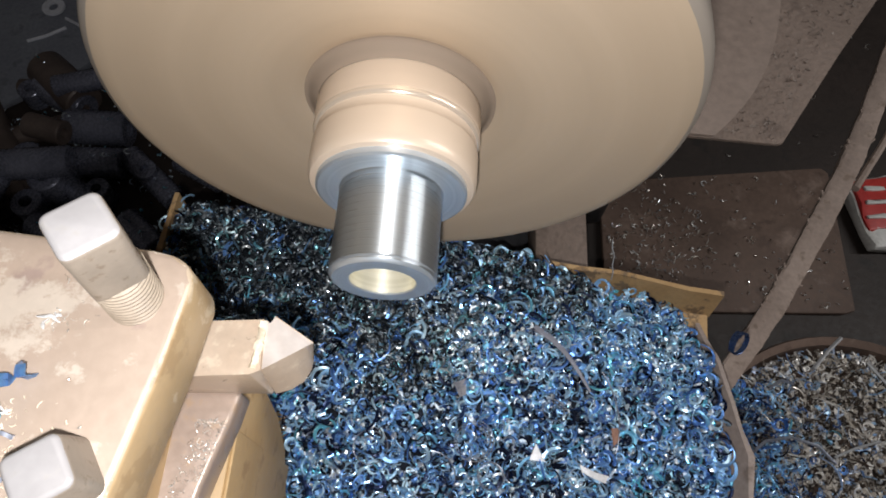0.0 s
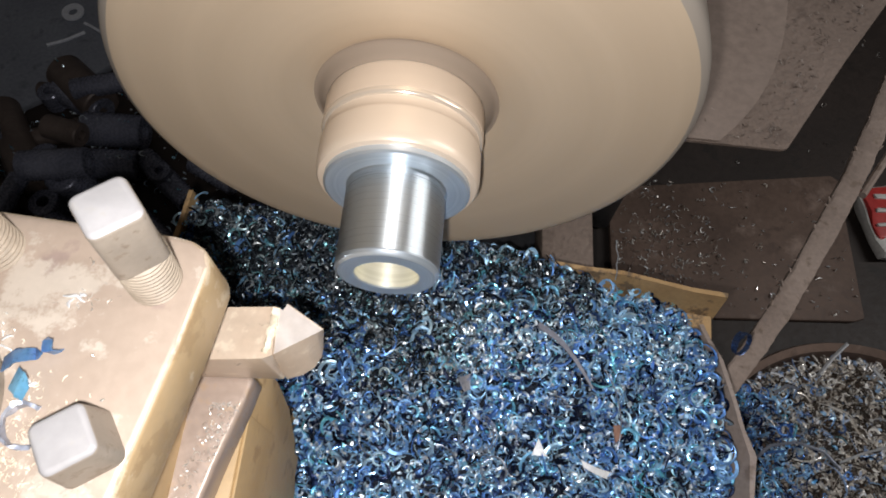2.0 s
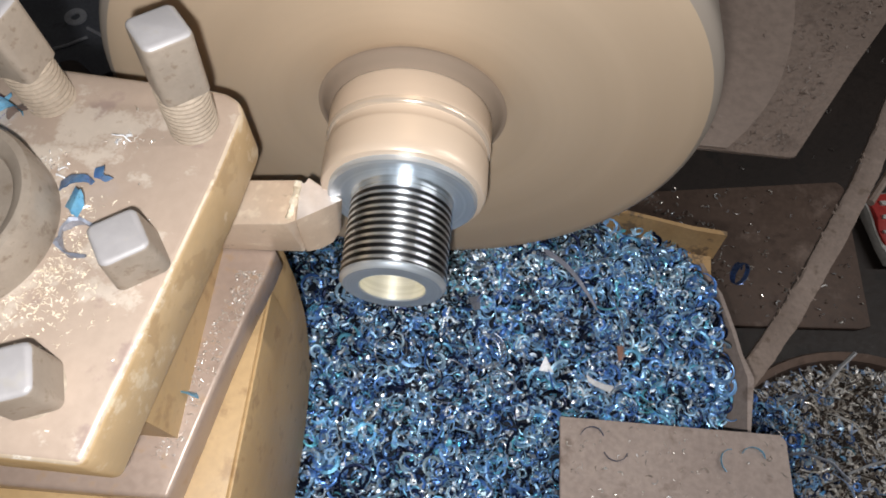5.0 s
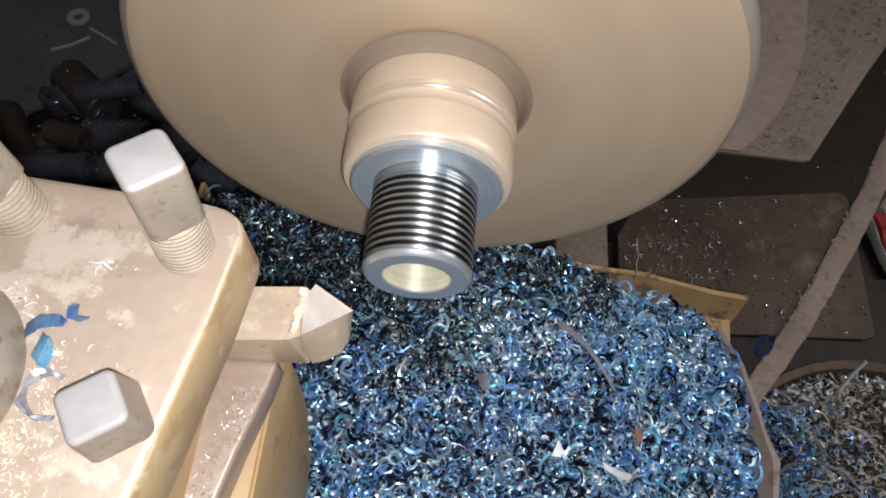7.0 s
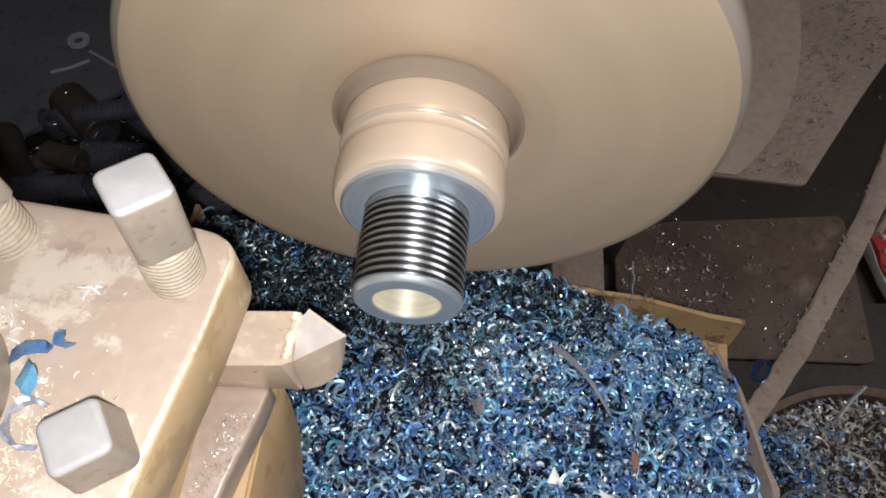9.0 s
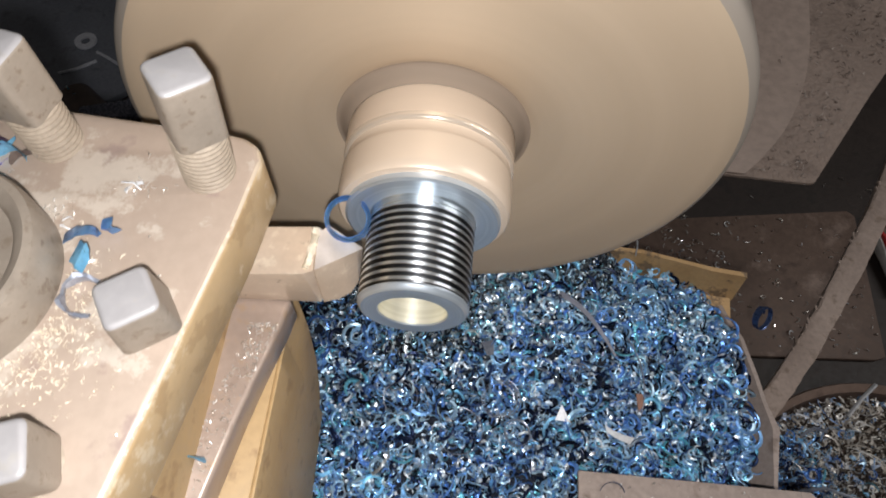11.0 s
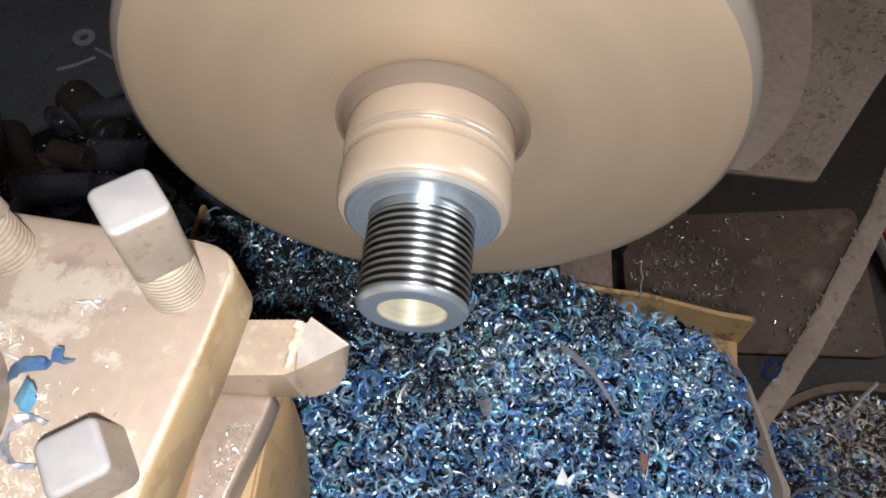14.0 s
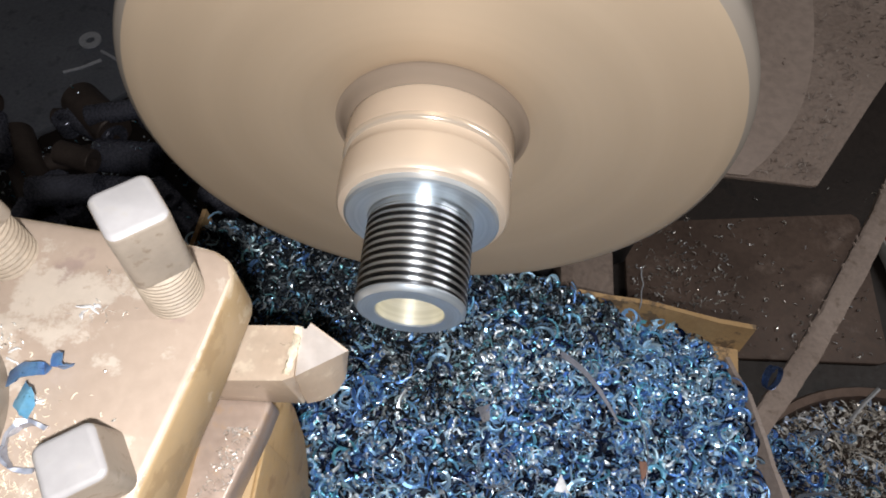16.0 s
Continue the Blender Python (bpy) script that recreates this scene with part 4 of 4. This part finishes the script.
def build_loose():
    def chip(bm, mat, x, y, z, rx, ry, rz, label, on):
        if on is SLID:
            rough_up(bm, 0.0013, 330, x * 900)
        ob = part("curled_chip", bm, mat, m=pose(x, y, z, rx, ry, rz))
        tagged(ob, label, "metal chip")
        on.append(ob)
    top = 1.0622
    chip(ribbon(0.45, 0.0045, 0.0055, 0.006, 0.001, 10, flare=0.4), BLUE_CHIP, -0.1095, -0.0668, top + 0.001, 62, 0, 25, "bright blue curled chip on the tool post", SLID)
    chip(ribbon(0.7, 0.0022, 0.003, 0.005, 0.002, 10), BLUE_CHIP, -0.1035, -0.0632, top + 0.002, 55, 0, 100, "bright blue curled chip on the tool post", SLID)
    chip(ribbon(0.38, 0.004, 0.0045, 0.007, 0.0, 8, flare=0.4), SKY_CHIP, -0.1065, -0.0780, top + 0.001, 60, 0, 150, "pale blue folded chip on the tool post", SLID)
    chip(ribbon(0.62, 0.0058, 0.0066, 0.0030, 0.001, 16, 0.0012), GREY_CHIP, -0.1028, -0.0880, top, 8, 0, 70, "grey-blue hooked chip on the tool post", SLID)
    chip(ribbon(0.4, 0.008, 0.009, 0.003, 0.002, 10), SKY_CHIP, -0.154, -0.029, top, 0, 10, 200, "pale blue curled chip on the tool post", SLID)
    chip(ribbon(0.9, 0.0035, 0.005, 0.008, 0.001, 12), PURPLE_CHIP, -0.153, -0.033, top + 0.001, 60, 20, 10, "dark purple coiled chip on the tool post", SLID)
    chip(ribbon(0.35, 0.007, 0.008, 0.006, 0.0, 8, flare=0.5), SKY_CHIP, -0.1455, -0.0425, top, 0, -15, 30, "pale blue folded chip on the tool post", SLID)
    chip(ribbon(0.3, 0.006, 0.007, 0.004, 0.0, 8), RUSTY, -0.139, -0.0425, top, 0, -15, 60, "brown curled chip on the tool post", SLID)
    chip(ribbon(0.3, 0.007, 0.008, 0.007, 0.0, 8, flare=0.5), SKY_CHIP, -0.083, -0.128, 0.9758, 0, -10, 60, "pale blue chip on the lower jaw", SLID)
    for x, y, rz, r in ((-0.1000, -0.0450, 40, 0.006), (-0.1015, -0.0475, 150, 0.004), (-0.0985, -0.0440, 200, 0.003), (-0.1185, -0.0610, 100, 0.003), (-0.1170, -0.0640, 20, 0.003), (-0.1060, -0.0755, 80, 0.004), (-0.1075, -0.0735, 10, 0.003)):
        bm = ribbon(0.2, r, r, 0.0012, 0.0, 6)
        bmesh.ops.translate(bm, verts=bm.verts, vec=(-0.8 * r, -0.5 * r, 0))
        chip(bm, SILVER_CHIP, x, y, top + 0.0006, 35, 0, rz, "small bright steel shaving on the tool post", SLID)
    rng = np.random.default_rng(31)
    kinds = chip_kinds(rng, [(0.001, 0.0013, 0.5, 0.0012, 0.0, 4, False), (0.0015, 0.002, 0.6, 0.0008, 0.0, 6, True), (0.003, 0.004, 0.2, 0.0006, 0.0, 4, True)])
    spots = [(-0.0625 - 0.24 * (v - 0.0584) - rng.uniform(0.0, 0.012), -v, 0.9760) for v in 0.06 + 0.09 * rng.random(340) ** 1.5]
    spots += [(-0.096 + rng.normal(0, 0.004), -0.046 + rng.normal(0, 0.003), 1.0624) for k in range(14)]
    spots += [(-0.123 + rng.normal(0, 0.003), -0.058 + rng.normal(0, 0.003), 1.0628) for k in range(30)]
    spots += [(rng.uniform(-0.16, -0.07), rng.uniform(-0.13, -0.03), 1.0624) for k in range(16)]
    fine = heap("fine_chips", rng, kinds, np.array(spots), rng.uniform(0.25, 0.65, len(spots)), FINE_SWARF, 1.0)
    SLID.append(tagged(fine, "fine bright steel chips scattered on the tool post", "metal swarf", kind="stuff"))
    z = pile_height(0.1, -0.04)
    for bm, mat, x, y, rx, ry, rz, label in (
            (flake([(-0.006, -0.004), (0.006, -0.006), (0.001, 0.007)]), SILVER_CHIP, 0.104, -0.0371, 6, 14, 10, "fresh silver triangular chip on the swarf heap"),
            (flake([(-0.011, 0.004), (-0.009, -0.001), (0.008, -0.006), (0.011, -0.001)]), SILVER_CHIP, 0.145, -0.0481, -8, 5, -5, "fresh silver strip on the swarf heap"),
            (flake([(-0.006, -0.005), (0.002, -0.004), (0.006, 0.003), (0.002, 0.006), (-0.002, 0.001)]), RUSTY_FLAKE, 0.164, -0.0201, 5, 10, 40, "rusty red-brown flake on the swarf heap"),
            (flake([(-0.003, -0.007), (0.002, -0.006), (0.005, 0.006), (-0.005, 0.005)]), GREY_CHIP, 0.048, 0.0029, -12, 5, 15, "fan-shaped blue-grey chip on the swarf heap"),
            (ribbon(2.2, 0.0105, 0.0145, 0.0024, 0.004, 44), GREY_CHIP, 0.058, -0.0321, 10, 5, 0, "wide blue-grey coil on the swarf heap"),
            (ribbon(1.1, 0.0100, 0.0125, 0.0024, 0.003, 26), GREY_CHIP, -0.012, -0.0431, 5, -10, 40, "wide blue-grey coil on the swarf heap"),
            (ribbon(0.7, 0.0150, 0.0175, 0.0026, 0.003, 26), GREY_CHIP, 0.030, -0.0591, 8, -5, 200, "wide blue-grey hoop on the swarf heap"),
            (ribbon(1.4, 0.0080, 0.0100, 0.0024, 0.003, 26), GREY_CHIP, 0.071, -0.0561, 12, 8, 100, "blue-grey coil on the swarf heap"),
            (ribbon(1.3, 0.0060, 0.0078, 0.0022, 0.003, 26), GREY_CHIP, 0.091, 0.0199, 8, -5, 200, "blue-grey coil on the swarf heap"),
            (ribbon(1.2, 0.0068, 0.0082, 0.0022, 0.003, 24), GREY_CHIP, 0.116, -0.0071, -8, 10, 20, "blue-grey coil on the swarf heap"),
            (ribbon(0.14, 0.070, 0.066, 0.0022, 0.002, 12), GREY_CHIP, 0.095, -0.01, 4, 0, -20, "long grey sliver on the swarf heap")):
        chip(bm, mat, x, y, pile_height(x, y) + 0.006, rx, ry, rz, label, CARRIED)
    chip(ribbon(1.6, 0.0085, 0.0100, 0.004, 0.006, 30, 0.0006), NAVY_CHIP, 0.268, 0.0640, 0.762, 50, 20, 30, "dark blue coil hanging over the tray edge", CARRIED)
    pts = [Vector((0.101, 0.054)).lerp(Vector((0.143, 0.008)), k / 12) + Vector((0.003, 0.003)) * math.sin(k / 12 * math.pi) for k in range(13)]
    sliver = part("long_sliver", flat_strip([Vector((q.x, q.y, pile_height(q.x, q.y) + 0.007)) for q in pts], 0.0026, 0.0008, 0.0008), GREY_SLIVER)
    CARRIED.append(tagged(sliver, "long tapering grey steel sliver on the swarf heap", "metal chip"))
    wire = part("steel_wire", sweep([(0.171, 0.110, 0.762), (0.170, 0.113, 0.772), (0.1675, 0.116, 0.780), (0.1675, 0.121, 0.787), (0.1640, 0.124, 0.794), (0.1625, 0.128, 0.801)], 0.0005, 5), ZINC)
    CARRIED.append(tagged(wire, "thin crinkled steel wire sticking up from the swarf", "wire"))
    spots = []
    while len(spots) < 460:
        x, y = rng.normal(-0.112, 0.010), rng.normal(-0.100, 0.014)
        if math.hypot(x + 0.148, y + 0.087) > 0.037 and math.hypot(x + 0.082, y + 0.0934) > 0.013:
            spots.append((x, y, 1.0623))
    dust = heap("pale_dust", rng, kinds, np.array(spots), rng.uniform(0.2, 0.6, len(spots)), CRUST, 1.0)
    SLID.append(tagged(dust, "pale crumbly dust on the tool post beside a screw", "dust", kind="stuff"))
    spots = [(rng.uniform(0.115, 0.268), rng.uniform(-0.16, -0.082), 0.8016) for k in range(150)]
    dots = heap("plate_crumbs", rng, kinds, np.array(spots), rng.uniform(0.6, 1.3, len(spots)), FINE_SWARF, 1.0)
    CARRIED.append(tagged(dots, "bright steel crumbs scattered on the grey plate", "metal swarf", kind="stuff"))
    for x, y, rz in ((0.135, -0.093, 20), (0.150, -0.098, 200), (0.232, -0.100, 90), (0.247, -0.098, 10)):
        chip(ribbon(0.4, 0.0078, 0.0088, 0.0022, 0.0, 12), NAVY_CHIP if x < 0.2 else SKY_CHIP, x, y, 0.8012, 0, 0, rz, "small curled chip lying on the grey plate", CARRIED)


CARRIED, SLID = [], []


def build():
    build_room()
    build_bed()
    made = {"chuck": build_chuck(), "work": build_work()}
    post, tool = build_post()
    SLID.extend([post, tool, build_slide()])
    CARRIED.extend([build_saddle(), build_tray(), build_plate(), *build_swarf()])
    build_right()
    build_left()
    build_litter()
    build_loose()
    made["turnings"] = build_turnings()
    made["coil"], made["curls"] = build_coil()
    return made


MADE = build()


def riding(t):
    """Carriage travel and feed at a time, on straight lines between the rows."""
    for (t0, s0, c0), (t1, s1, c1) in zip(SLIDES, SLIDES[1:]):
        if t0 <= t <= t1:
            f = (t - t0) / (t1 - t0)
            return s0 + f * (s1 - s0), c0 + f * (c1 - c0)
    return SLIDES[-1][1:]


def motions():
    """Spindle, carriage and cross slide, and the turnings that the tool sheds."""
    spin = [(k / FPS, pose(0, 0, AXIS, 0, -SPIN * k, 0)) for k in range(481)]
    walk(MADE["chuck"], spin)
    walk(MADE["work"], spin)
    for ob in SLID:
        home = ob.matrix_basis.copy()
        walk(ob, [(t, pose(c, s, 0) @ home) for t, s, c in SLIDES])
    for ob in CARRIED:
        home = ob.matrix_basis.copy()
        walk(ob, [(t, pose(0, s, 0) @ home) for t, s, c in SLIDES])
    ride_off(MADE["coil"], 10.11, 11.58, (-0.0335, -0.0195, 1.0085), (25, 10, 0), (-0.035, 0.012))
    ride_off(MADE["curls"][0], 3.08, 3.24, (-0.0275, -0.0235, 1.004), (25, 0, 20), (-0.02, 0.03))
    ride_off(MADE["curls"][1], 9.96, 10.10, (-0.0275, -0.0235, 1.004), (25, 0, 60), (-0.03, 0.02))
    rng = random.Random(9)
    for ob, turns in MADE["turnings"]:
        y = turns * PITCH
        screw = pose(0, y, 0, 0, -360 * turns, 0)
        cut = 3.3 + max(y - 0.004, 0) / FEED
        last = int(cut * FPS)
        rows = [(k / FPS, pose(0, 0, AXIS, 0, -SPIN * k, 0) @ screw) for k in range(last + 1)]
        a, r = rng.uniform(0, 6.28), 0.15 * math.sqrt(rng.random())
        x1, y1 = 0.02 + 1.2 * r * math.cos(a), 0.0 + 0.7 * r * math.sin(a)
        rest = pose(x1, y1, pile_height(x1, y1) - 0.006, rng.uniform(60, 120), rng.uniform(-40, 40), rng.uniform(0, 360)) @ pose(-0.0235, 0, 0)
        s, c = riding(cut + 0.3)
        rows.append((cut + 0.15, pose(-0.02 + 0.2 * x1, y - 0.01, 0.955, 40, 10, 30) @ pose(-0.0235, 0, 0)))
        rows.append((cut + 0.33, pose(0, s, 0) @ rest))
        rows += [(t, pose(0, s, 0) @ rest) for t, s, c in SLIDES if t > cut + 0.4]
        walk(ob, safe(rows))


def ride_off(ob, begin, end, place, turn, drop):
    """A curl leaves the solid work, turns on the tool's tip from begin to end and falls onto the heap."""
    x, y, z = place
    rows = [(0.0, pose(0, 0.040, AXIS, 90)), (begin - 2 / FPS, pose(0, 0.040, AXIS, 90))]
    n = int((end - begin) * FPS)
    for k in range(n + 1):
        t = begin + k / FPS
        s, c = riding(t)
        rows.append((t, pose(x + c, y + s, z, *turn) @ pose(0, 0, 0, 0, 0, 35 * k)))
    spin = pose(0, 0, 0, 0, 0, 35 * n)
    s, c = riding(end + 0.1)
    rows.append((end + 0.1, pose(x - 0.012, y + s, 0.93, *turn) @ spin))
    rest = pose(*drop, pile_height(*drop) + 0.002, -20, 15, 0) @ spin
    s, c = riding(end + 0.22)
    rows.append((end + 0.22, pose(0, s, 0) @ rest))
    rows += [(t, pose(0, s, 0) @ rest) for t, s, c in SLIDES if t > end + 0.25]
    walk(ob, safe(rows))


def safe(rows):
    """Rows with a middle row put in wherever a turn would reach a right angle."""
    out = [rows[0]]
    for t, m in rows[1:]:
        t0, m0 = out[-1]
        q0, q1 = m0.to_quaternion(), m.to_quaternion()
        n = int(math.degrees(q0.rotation_difference(q1).angle if q0.rotation_difference(q1).angle < math.pi else 2 * math.pi - q0.rotation_difference(q1).angle) // 87) + 1
        for k in range(1, n):
            f = k / n
            out.append((t0 + f * (t - t0), Matrix.LocRotScale(m0.translation.lerp(m.translation, f), q0.slerp(q1, f), None)))
        out.append((t, m))
    return out


motions()
